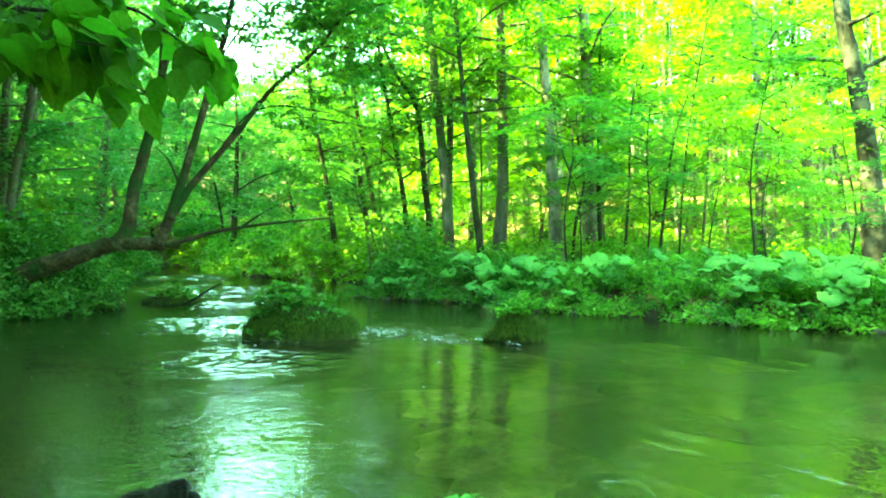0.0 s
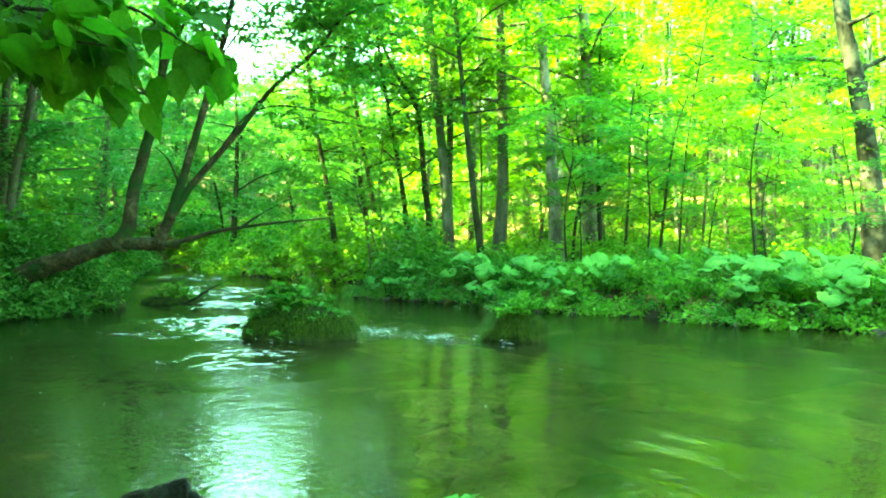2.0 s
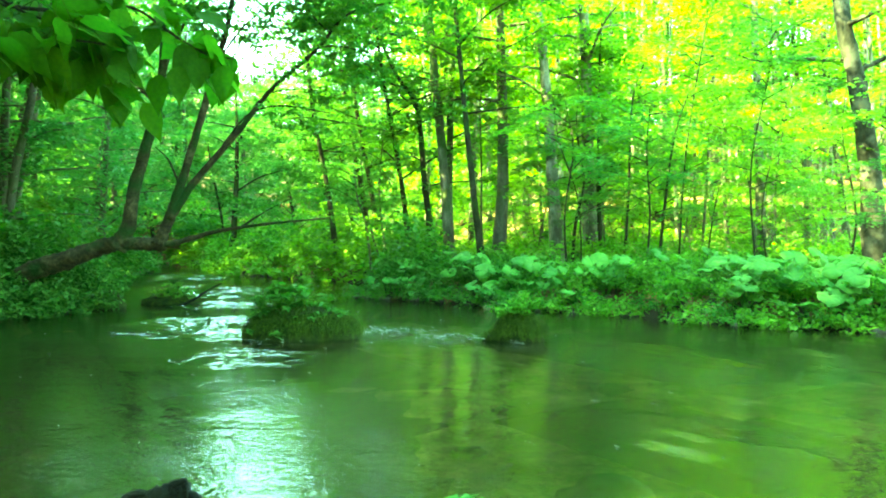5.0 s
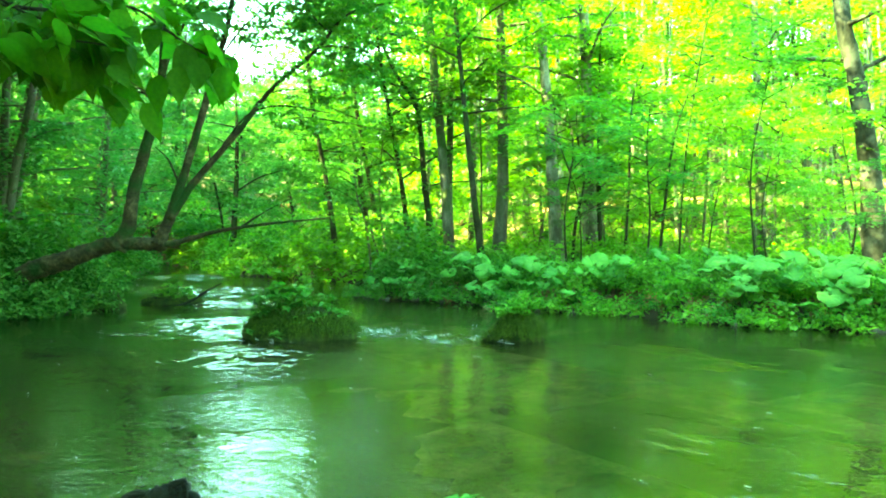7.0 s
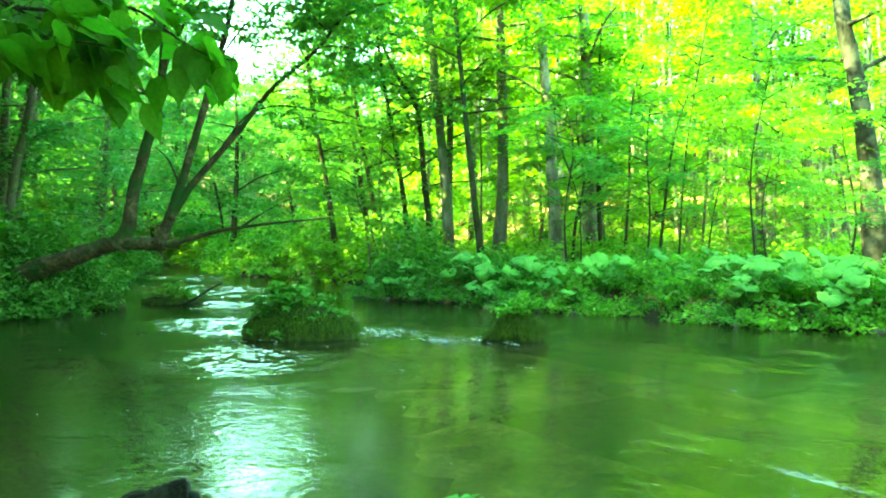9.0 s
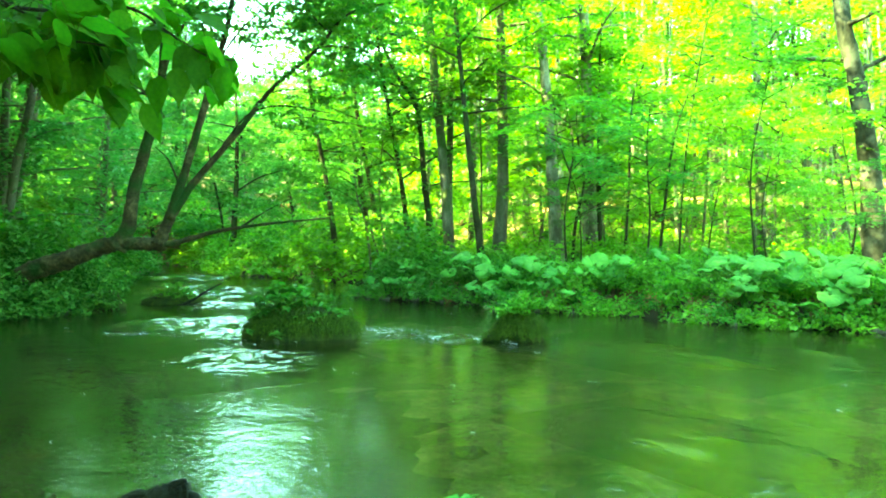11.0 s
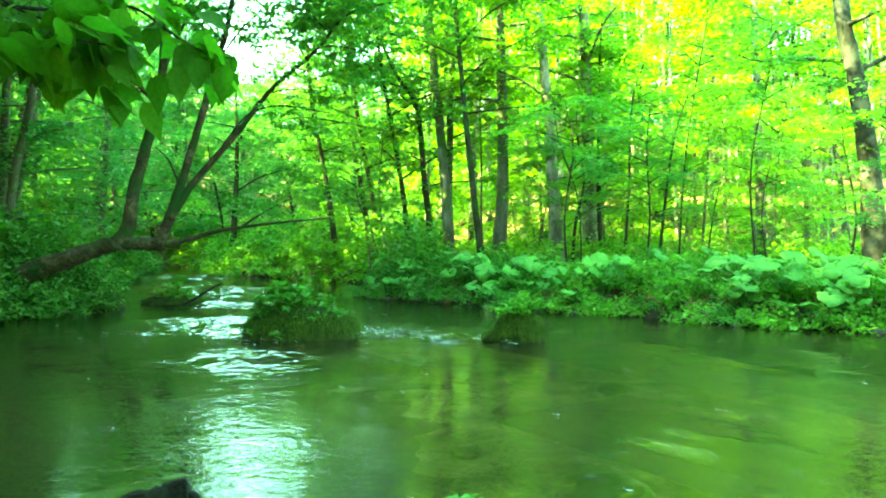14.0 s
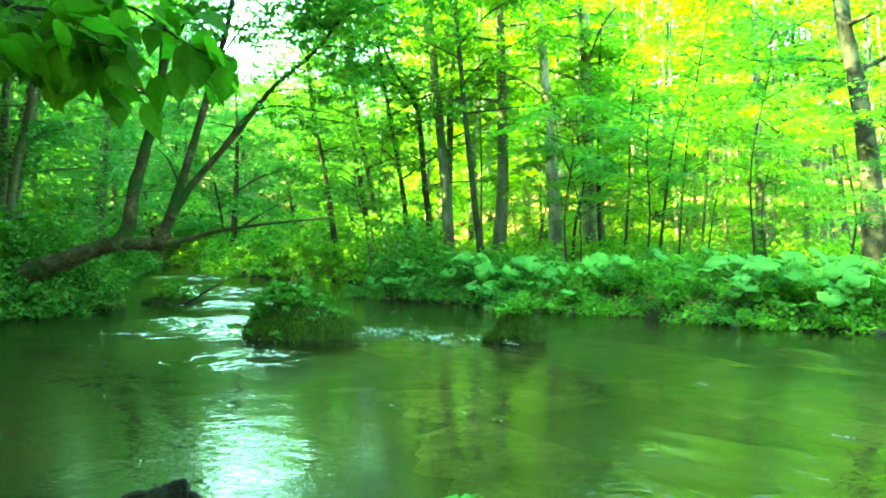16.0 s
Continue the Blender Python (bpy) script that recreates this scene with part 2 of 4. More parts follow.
def fingered(centres, radius, count, size, rng):
    """Hand-shaped leaves: five drooping leaflets spread from the end of each leaf stalk."""
    centres = np.asarray(centres, float)
    m = len(centres) * count
    hub = np.repeat(centres, count, 0) + rng.normal(0, 1, (m, 3)) * np.array([radius * 0.6, radius * 0.6, radius * 0.22])
    turn = rng.uniform(0, 6.28, m)
    tilt = rng.normal(0, 0.25, (m, 2))
    L = size * rng.uniform(0.7, 1.3, m)
    c, nrm, way, ln = [], [], [], []
    for k, (a, f) in enumerate(((-1.9, 0.7), (-0.9, 0.9), (0.0, 1.0), (0.9, 0.9), (1.9, 0.7))):
        d = np.stack([np.cos(turn + a), np.sin(turn + a), -0.35 + tilt[:, 0] * np.cos(turn + a) + tilt[:, 1] * np.sin(turn + a)], 1)
        c.append(hub + d * (L * f * 0.55)[:, None])
        way.append(d)
        nrm.append(np.stack([tilt[:, 0] + 0.3 * np.cos(turn + a), tilt[:, 1] + 0.3 * np.sin(turn + a), np.ones(m)], 1))
        ln.append(L * f)
    ln = np.concatenate(ln)
    return leaves(np.concatenate(c), ln, ln * 0.42, np.concatenate(nrm), np.concatenate(way))


# ---- the lie of the land ----
NEAR_BANK = [(-10.5, 1.6), (-4, 2.3), (0, 2.7), (8, 2.0), (14, -2), (24, -8), (34, -14)]
FAR_BANK = [(34, -7), (24, 0.5), (16, 6.5), (12, 9.6), (9, 10.8), (7.0, 11.6), (6.1, 11.9), (5.0, 12.6), (3.9, 13.8), (2.5, 14.85), (1.4, 15.7), (0.2, 17.4), (-1.2, 18.3),
            (-2.1, 19.4), (-2.2, 21), (-1.6, 23.5), (-2.6, 26), (-4.2, 27.3), (-8.7, 32), (-11, 37), (-16, 46), (-22, 55)]
LEFT_BANK = [(-26, 55), (-19, 44), (-15.0, 37), (-13.7, 34), (-12.5, 28), (-11.8, 25), (-10.3, 21), (-8.3, 17), (-7.7, 15.6), (-8.6, 14), (-9.4, 9)]
RIVER = np.array(NEAR_BANK + FAR_BANK + LEFT_BANK, float)


def shore(x, y):
    """Metres from the water's edge: positive on land, negative in the stream."""
    x, y = np.asarray(x, float), np.asarray(y, float)
    inside, best = np.zeros(x.shape, bool), np.full(x.shape, 1e9)
    for (ax, ay), (bx, by) in zip(RIVER, np.roll(RIVER, -1, 0)):
        dx, dy = bx - ax, by - ay
        t = np.clip(((x - ax) * dx + (y - ay) * dy) / (dx * dx + dy * dy), 0, 1)
        best = np.minimum(best, np.hypot(x - ax - t * dx, y - ay - t * dy))
        if ay != by:
            cross = (ay > y) != (by > y)
            inside ^= cross & (x < dx * (y - ay) / dy + ax)
    return np.where(inside, -best, best)


def land(x, y):
    """Height of the ground: stream bed, bank, forest floor and the slopes behind it."""
    x, y = np.asarray(x, float), np.asarray(y, float)
    d = shore(x, y) + 0.12 * np.sin(x * 3.1 + 1.3 * np.sin(y * 2.3)) + 0.10 * np.sin(y * 4.7 + x * 1.9)
    bed = -0.42 + 0.05 * np.sin(x * 2.3 + y) * np.sin(y * 1.7)
    bank = np.where(y < 3, 0.14, 0.42)
    z = bed + (bank - bed) * np.clip((d + 0.35) / 0.8, 0, 1) ** 0.8
    z = z + np.clip(d - 0.5, 0, 6) * 0.03 + 0.06 * np.sin(x * 0.9) * np.sin(y * 0.7) * (d > 0)
    z = z + np.clip(-11 - x - 0.10 * y, 0, 60) * 0.32 * (d > 0)
    z = z + np.clip(np.hypot(x, y) - 46, 0, 300) * 0.16
    z = z + np.clip(y - 27, 0, 22) * 0.17 * np.clip((x - 1) / 5, 0, 1)
    return z


def axis(near, step, far):
    a = np.arange(-near, near + 1e-6, step)
    out = [a[-1]]
    while out[-1] < far:
        out.append(out[-1] + step * 1.25 ** len(out))
    return np.concatenate([-np.array(out[:0:-1]), a, np.array(out[1:])])


def sheet(xs, ys, height):
    X, Y = np.meshgrid(xs, ys, indexing="ij")
    v = np.stack([X, Y, height(X, Y)], -1).reshape(-1, 3)
    i, j = np.meshgrid(np.arange(len(xs) - 1), np.arange(len(ys) - 1), indexing="ij")
    k, n = i * len(ys) + j, len(ys)
    return v, np.stack([k, k + n, k + n + 1, k + 1], -1).reshape(-1, 4)


ground = new("ground", mesh_of("ground", *sheet(axis(24, 0.3, 900), axis(24, 0.3, 900) + 22, land), SOIL, True))
tagged(ground, "dark leaf-strewn forest floor with low stream banks and bed", "ground", kind="structure")


def ruffle(x, y, seed):
    """Smooth irregular heights between -1 and 1, about one hump to a unit."""
    table = np.random.default_rng(seed).uniform(-1, 1, (64, 64))
    xi, yi = np.floor(x).astype(int), np.floor(y).astype(int)
    fx, fy = x - xi, y - yi
    fx, fy = fx * fx * (3 - 2 * fx), fy * fy * (3 - 2 * fy)
    a = table[xi % 64, yi % 64] * (1 - fx) + table[(xi + 1) % 64, yi % 64] * fx
    b = table[xi % 64, (yi + 1) % 64] * (1 - fx) + table[(xi + 1) % 64, (yi + 1) % 64] * fx
    return a * (1 - fy) + b * fy


def dark_bed_height(x, y):
    return land(x, y) + np.where(shore(x, y) < 0.5, 0.025, -0.15)


def gravel_height(x, y):
    edge = np.clip((x + 0.9 + 0.10 * (y - 6) + 0.9 * ruffle(x * 0.8, y * 0.8, 8)) / 2.0, -1, 1)
    return land(x, y) + np.where(shore(x, y) < -0.15, 0.07 * edge + 0.03 * ruffle(x * 2.2, y * 2.2, 9), -0.2)


stream_bed = new("stream_bed", mesh_of("stream_bed", *sheet(np.arange(-18, 16.1, 0.4), np.arange(-4, 40.1, 0.4), dark_bed_height), DARK_BED, True))
tagged(stream_bed, "dark stream bed, shade on the water put into its colour", "stream bed", kind="structure")
# Stony shoal, also pale so the unshaded side of the water reads lighter.
gravel_bar = new("gravel_bar", mesh_of("gravel_bar", *sheet(np.arange(-4, 18.1, 0.25), np.arange(-3, 16.1, 0.25), gravel_height), GRAVEL, True))
tagged(gravel_bar, "pale olive gravel shoal, paled to hold the lighter side of the water", "gravel", kind="structure")


def ripples(x, y):
    """Low waves drawn out along the current."""
    s = x * FLOW.x + y * FLOW.y
    c = -x * FLOW.y + y * FLOW.x
    return 0.008 * ruffle(s * 0.5, c * 0.7, 3) + 0.003 * ruffle(s * 0.9, c * 1.1, 4)


water = new("water", mesh_of("water", *sheet(np.arange(-40, 40.1, 0.4), np.arange(-22, 70.1, 0.4), ripples), WATER, True))
tagged(water, "green stream water sliding past with glinting ripples", "water", kind="structure")

# ---- trees ----
def tree(bark, line, radius, height, crown_from, reach, limbs, leaf, seed, label, per_limb=9, per_spray=46, size=0.13, spray=0.62, group="trees on the far bank"):
    """A broadleaf with a tapering trunk, spreading limbs and tiers of leaves along them."""
    rng = np.random.default_rng(seed)
    pts = [np.array(p, float) for p in line]
    pts[0][2] = float(land(pts[0][0], pts[0][1])) - 0.15
    rise = pts[-1] - pts[-2]
    rise = rise / max(rise[2], 0.3)
    while pts[-1][2] < height - 1.5:
        rise = rise * np.array([0.6, 0.6, 1.0]) + np.array([rng.normal(0, 0.06), rng.normal(0, 0.06), 0])
        pts.append(pts[-1] + rise * min(2.6, height - pts[-1][2]))
    base = pts[0].copy()
    ob = thing("tree", base, label, "tree", group)
    run = smooth_line(np.array(pts) - base, 7)
    part("trunk", mesh_of("trunk", *tube(run, radius * 1.12, radius * 0.28, rng, 11, 0.05, 0.55, 1.1), bark, True), ob)
    heads = []
    for k in range(limbs):
        z = crown_from + (height - 1.0 - crown_from) * ((k + rng.uniform(0.1, 0.9)) / limbs)
        i = int(np.argmin(abs(run[:, 2] + base[2] - z)))
        a = k * 2.4 + rng.uniform(-0.5, 0.5)
        out = reach * rng.uniform(0.6, 1.15) * (1 - 0.55 * max(0, (z - crown_from) / (height - crown_from)) ** 2)
        way = np.array([math.cos(a), math.sin(a), 0])
        lift = rng.uniform(0.05, 0.45)
        limb = [run[i], run[i] + way * out * 0.35 + [0, 0, out * lift * 0.5], run[i] + way * out * 0.7 + [rng.normal(0, 0.2), rng.normal(0, 0.2), out * lift * 0.72],
                run[i] + way * out + [rng.normal(0, 0.3), rng.normal(0, 0.3), out * lift * 0.7]]
        limb = smooth_line(limb, 4)
        part("limb", mesh_of("limb", *tube(limb, max(0.02, radius * 0.34), 0.012, rng, 6, 0.06), bark, True), ob)
        for s in range(per_limb):
            p = limb[int(rng.uniform(0.3, 1.0) * (len(limb) - 1))]
            heads.append(p + np.array([rng.normal(0, 0.42), rng.normal(0, 0.42), rng.normal(0.0, 0.22)]))
    part("crown", mesh_of("crown", *sprays(heads, spray, per_spray, size, rng), leaf), ob, "tiers of fresh green leaves")
    return ob


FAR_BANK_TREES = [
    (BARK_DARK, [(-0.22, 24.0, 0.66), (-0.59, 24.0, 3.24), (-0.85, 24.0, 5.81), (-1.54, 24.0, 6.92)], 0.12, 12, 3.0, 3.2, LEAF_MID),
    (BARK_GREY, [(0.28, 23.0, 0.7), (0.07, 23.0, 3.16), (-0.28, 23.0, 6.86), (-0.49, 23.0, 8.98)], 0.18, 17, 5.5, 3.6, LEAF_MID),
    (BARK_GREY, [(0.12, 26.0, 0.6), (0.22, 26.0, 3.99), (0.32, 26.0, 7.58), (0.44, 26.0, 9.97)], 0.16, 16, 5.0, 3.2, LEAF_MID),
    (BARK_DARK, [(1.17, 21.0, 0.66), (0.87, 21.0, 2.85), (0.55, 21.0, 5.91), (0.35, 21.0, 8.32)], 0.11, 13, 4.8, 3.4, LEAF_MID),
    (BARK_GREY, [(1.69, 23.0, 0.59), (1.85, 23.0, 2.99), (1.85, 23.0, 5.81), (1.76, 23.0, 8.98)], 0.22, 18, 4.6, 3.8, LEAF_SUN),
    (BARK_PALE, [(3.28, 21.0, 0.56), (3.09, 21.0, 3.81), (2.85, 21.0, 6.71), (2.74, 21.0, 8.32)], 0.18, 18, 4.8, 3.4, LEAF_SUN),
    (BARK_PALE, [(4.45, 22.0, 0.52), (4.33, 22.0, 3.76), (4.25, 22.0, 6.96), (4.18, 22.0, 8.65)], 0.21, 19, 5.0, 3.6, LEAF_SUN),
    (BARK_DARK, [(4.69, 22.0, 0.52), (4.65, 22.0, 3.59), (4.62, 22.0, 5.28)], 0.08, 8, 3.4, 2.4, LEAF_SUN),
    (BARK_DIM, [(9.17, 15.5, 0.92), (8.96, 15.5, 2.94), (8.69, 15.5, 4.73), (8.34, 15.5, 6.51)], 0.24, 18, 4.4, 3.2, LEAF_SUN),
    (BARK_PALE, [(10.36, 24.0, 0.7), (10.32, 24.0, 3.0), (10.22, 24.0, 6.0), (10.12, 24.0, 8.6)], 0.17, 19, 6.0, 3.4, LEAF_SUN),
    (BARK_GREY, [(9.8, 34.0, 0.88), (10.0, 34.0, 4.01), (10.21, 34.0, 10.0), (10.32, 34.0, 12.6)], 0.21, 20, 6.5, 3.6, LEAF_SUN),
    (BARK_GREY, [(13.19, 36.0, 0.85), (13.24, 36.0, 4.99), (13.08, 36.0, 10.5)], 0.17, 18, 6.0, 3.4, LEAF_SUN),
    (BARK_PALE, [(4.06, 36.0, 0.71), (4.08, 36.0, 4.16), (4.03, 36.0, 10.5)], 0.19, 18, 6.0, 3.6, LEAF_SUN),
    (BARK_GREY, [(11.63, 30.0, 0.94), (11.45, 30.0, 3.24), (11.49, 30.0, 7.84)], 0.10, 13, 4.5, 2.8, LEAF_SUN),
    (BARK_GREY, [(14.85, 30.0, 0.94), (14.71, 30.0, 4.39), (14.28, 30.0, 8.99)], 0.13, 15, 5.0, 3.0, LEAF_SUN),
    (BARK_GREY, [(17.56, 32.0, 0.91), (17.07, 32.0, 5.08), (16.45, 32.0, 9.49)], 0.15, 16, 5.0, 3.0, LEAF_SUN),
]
BARK_WORDS = {BARK_DARK: "slender dark-barked", BARK_GREY: "grey-barked mossy", BARK_PALE: "pale-barked, sunlit-toned", BARK_DIM: "thick mottled-barked, shade-toned"}
# Leaf tone by place: the brighter one carries sunlight in its colour.
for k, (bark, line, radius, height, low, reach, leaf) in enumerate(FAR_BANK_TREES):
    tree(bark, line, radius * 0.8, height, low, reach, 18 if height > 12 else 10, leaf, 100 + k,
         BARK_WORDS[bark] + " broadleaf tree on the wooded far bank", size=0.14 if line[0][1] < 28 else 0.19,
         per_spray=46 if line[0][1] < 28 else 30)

tree(BARK_GREY, [(-14.23, 24.0, 1.95), (-13.87, 24.0, 4.34), (-13.28, 24.0, 6.55), (-13.13, 24.0, 9.31)], 0.22, 19, 4.0, 3.8, 18, LEAF_COOL, 140,
     "grey-trunked tree in shade on the wooded slope", group="trees on the slope")
tree(BARK_DARK, [(-10.89, 38.0, 2.27), (-10.66, 38.0, 4.02), (-10.6, 38.0, 6.93)], 0.15, 11, 3.5, 3.2, 12, LEAF_COOL, 141,
     "dark tree beside the upper stream", group="trees on the slope")
# Last two stand outside the view, added with wide crowns to shade the bank.
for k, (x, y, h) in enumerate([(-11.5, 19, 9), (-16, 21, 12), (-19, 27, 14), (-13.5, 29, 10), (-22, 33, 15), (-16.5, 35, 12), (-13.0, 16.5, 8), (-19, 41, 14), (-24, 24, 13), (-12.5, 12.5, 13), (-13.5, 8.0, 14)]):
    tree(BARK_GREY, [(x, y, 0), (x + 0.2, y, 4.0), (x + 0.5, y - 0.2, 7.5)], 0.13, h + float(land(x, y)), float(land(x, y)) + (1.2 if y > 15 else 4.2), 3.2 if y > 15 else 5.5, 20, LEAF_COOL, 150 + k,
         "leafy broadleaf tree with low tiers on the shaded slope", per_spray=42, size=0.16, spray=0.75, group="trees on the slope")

for k, (x, y, h, low, reach, leaf) in enumerate([(-1.0, 24.5, 11, 3.6, 4.6, LEAF_MID), (-4.2, 29.5, 13, 5.0, 4.2, LEAF_MID),
                                            (-3.5, 36.0, 15, 3.0, 4.6, LEAF_COOL), (-13.5, 46.0, 10, 1.5, 4.4, LEAF_COOL), (-9.0, 46.0, 13.0, 2.0, 4.6, LEAF_COOL), (-5.6, 38.0, 10.0, 3.0, 4.0, LEAF_COOL), (-2.6, 31.0, 15.0, 4.0, 4.2, LEAF_MID), (-5.5, 47.0, 17.0, 3.0, 4.6, LEAF_COOL), (-19.5, 50.0, 15, 1.5, 5.0, LEAF_MID)]):
    tree(BARK_DARK, [(x, y, 0), (x - 0.4, y, 3.5), (x - 1.0, y - 0.3, 7.0)], 0.05 + 0.004 * h, h, low, reach, 20, leaf, 170 + k,
         "spreading broadleaf tree leaning towards the upper stream", per_spray=46, size=0.13 if y < 32 else 0.2, spray=0.75, per_limb=10)

# Unseen tree behind the bough, its wide crown added to darken the left water.
tree(BARK_GREY, [(-7.5, -1.6, 0), (-7.0, -1.0, 3.0), (-6.0, 0.0, 6.0)], 0.24, 13, 5.4, 6.5, 20, LEAF_MID, 190,
     "out-of-view tree that bears the bough, its crown added to shade the stream", per_limb=14, per_spray=40, size=0.16, spray=0.9, group="trees on the near bank")

# Added outside the view to block sky light from the left water.
tree(BARK_GREY, [(-11.2, 5.0, 0), (-10.6, 5.0, 3.5), (-9.6, 5.2, 7.0)], 0.22, 12.5, 6.6, 6.8, 22, LEAF_MID, 191,
     "unseen broad-crowned tree added to shade the edge of the stream", per_limb=16, per_spray=40, size=0.16, spray=0.95, group="trees on the near bank")


# Another added canopy, unseen, keeping sky light off the near water.
tree(BARK_GREY, [(-3.9, -0.6, 0), (-3.7, -0.4, 2.5), (-3.2, 0.4, 5.0)], 0.16, 9.5, 4.6, 5.2, 22, LEAF_MID, 192,
     "unseen leafy tree added on the near bank to shade the stream's edge", per_limb=15, per_spray=30, size=0.17, spray=0.8, group="trees on the near bank")


# Added crowns above and beside the view, cutting sky light and its reflection.
for k, (x, y, low) in enumerate([(-5.6, 0.8, 4.9), (-10.6, 8.4, 5.4), (-9.2, 3.2, 5.2), (-10.4, 17.5, 7.8), (-12.6, 21.5, 8.8), (-10.2, 13.0, 6.8)]):
    tree(BARK_GREY, [(x, y, 0), (x + 0.2, y, 2.8), (x + 0.6, y + 0.2, 5.2)], 0.17 if y < 10 else 0.10, low + 8.5, low, 4.6, 22, LEAF_MID, 195 + k,
         "added dense-crowned tree, its crown out of view, shading the stream", per_limb=15, per_spray=26, size=0.2, spray=0.9, group="trees on the near bank")


def sapling(line, radius, seed, leaf, tiers=9, label="thin-stemmed young tree with flat leaf tiers on the bank", reach=1.5, size=0.105, top=1.2):
    rng = np.random.default_rng(seed)
    pts = [np.array(p, float) for p in line]
    pts[0][2] = float(land(pts[0][0], pts[0][1])) - 0.05
    pts.append(pts[-1] + np.array([rng.normal(0, 0.2), rng.normal(0, 0.2), top]))
    base = pts[0].copy()
    ob = thing("sapling", base, label, "young tree", "saplings in the wood")
    run = smooth_line(np.array(pts) - base, 6)
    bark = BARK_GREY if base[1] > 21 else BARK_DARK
    part("stem", mesh_of("stem", *tube(run, radius, 0.008, rng, 7, 0.06), bark, True), ob)
    heads = []
    for k in range(tiers):
        i = int(len(run) * (0.34 + 0.64 * (k + rng.uniform(0, 1)) / tiers)) - 1
        a = k * 2.4 + rng.uniform(-0.6, 0.6)
        out = reach * rng.uniform(0.5, 1.2)
        tip = run[i] + np.array([math.cos(a) * out, math.sin(a) * out, rng.uniform(-0.05, 0.3) * out])
        mid = (run[i] + tip) / 2 + np.array([0, 0, 0.12 * out])
        part("twig", mesh_of("twig", *tube(smooth_line([run[i], mid, tip], 3), 0.014, 0.005, rng, 5, 0.03), BARK_DARK, True), ob)
        heads += [mid + rng.normal(0, 0.15, 3) * [1, 1, 0.3], tip + rng.normal(0, 0.15, 3) * [1, 1, 0.3], (mid + tip) / 2 + rng.normal(0, 0.2, 3) * [1, 1, 0.3]]
    part("foliage", mesh_of("foliage", *sprays(heads, 0.62, 60 if base[1] < 25 else 34, size if base[1] < 25 else size * 1.25, rng, flat=0.04, tilt=0.2), leaf), ob)
    return ob


SAPLINGS = [
    ([(3.67, 21.0, 0.63), (3.77, 21.0, 1.88), (4.01, 21.0, 3.17), (3.8, 21.0, 4.62)], 0.064),
    ([(4.89, 20.0, 0.66), (5.03, 20.0, 2.63), (5.13, 20.0, 5.23)], 0.054),
    ([(4.94, 17.0, 0.68), (5.12, 17.0, 2.31), (5.34, 17.0, 3.88)], 0.052),
    ([(-2.06, 22.0, 0.73), (-2.29, 22.0, 1.91), (-2.56, 22.0, 2.75)], 0.055),
    ([(-1.73, 24.0, 0.66), (-2.06, 24.0, 2.69), (-1.99, 24.0, 4.34)], 0.050),
    ([(-1.99, 25.0, 0.73), (-2.47, 25.0, 1.97), (-2.76, 25.0, 3.89)], 0.048),
    ([(1.25, 24.0, 0.66), (1.25, 24.0, 3.79), (1.21, 24.0, 5.81)], 0.050),
    ([(7.69, 22.0, 0.73), (7.86, 22.0, 3.09), (7.99, 22.0, 5.61)], 0.051),
    ([(10.42, 19.0, 0.82), (10.64, 19.0, 2.13), (10.28, 19.0, 4.17)], 0.044),
    ([(9.0, 14.3, 0.9), (8.8, 14.3, 2.2), (8.6, 14.3, 3.6)], 0.030),
    ([(3.5, 18.6, 0.6), (3.4, 18.5, 2.4), (2.9, 18.4, 3.9)], 0.022),
    ([(6.6, 18.6, 0.6), (6.8, 18.5, 2.2), (7.1, 18.5, 3.8)], 0.020),
    ([(6.9, 16.2, 0.6), (6.8, 16.3, 3.0), (7.2, 16.3, 5.2)], 0.024),
    ([(5.6, 17.6, 0.6), (5.8, 17.6, 3.6), (6.2, 17.5, 6.4)], 0.026),
    ([(8.6, 19.5, 0.6), (8.4, 19.4, 2.4), (8.9, 19.4, 4.6)], 0.022),
    ([(4.5, 16.4, 0.6), (4.6, 16.4, 2.0), (4.5, 16.3, 3.4)], 0.034),
    ([(8.6, 13.2, 0.6), (8.5, 13.2, 1.6), (8.7, 13.2, 2.4)], 0.028),
    ([(3.0, 17.6, 0.6), (2.9, 17.6, 2.0), (3.1, 17.6, 3.6)], 0.034),
    ([(10.96, 24.0, 0.66), (10.81, 24.0, 2.87), (11.05, 24.0, 5.08)], 0.055),
]
for k, (line, radius) in enumerate(SAPLINGS):
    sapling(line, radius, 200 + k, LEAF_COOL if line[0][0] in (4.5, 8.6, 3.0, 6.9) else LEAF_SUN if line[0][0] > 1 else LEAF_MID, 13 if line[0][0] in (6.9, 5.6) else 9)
pick = random.Random(5)
made = 0
while made < 48:
    x, y = pick.uniform(-6, 20), pick.uniform(21, 40)
    if abs(x) > 0.62 * y or shore(x, y) < 1.5:
        continue
    h = pick.uniform(2.5, 6.5)
    lean = pick.uniform(-1.0, 1.0)
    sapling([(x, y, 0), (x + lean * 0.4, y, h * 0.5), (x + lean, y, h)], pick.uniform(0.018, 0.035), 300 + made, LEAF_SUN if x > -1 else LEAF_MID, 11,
            "spindly understorey sapling with bright leaf tiers", 1.5, 0.13)
    made += 1

pick = random.Random(17)
made = 0
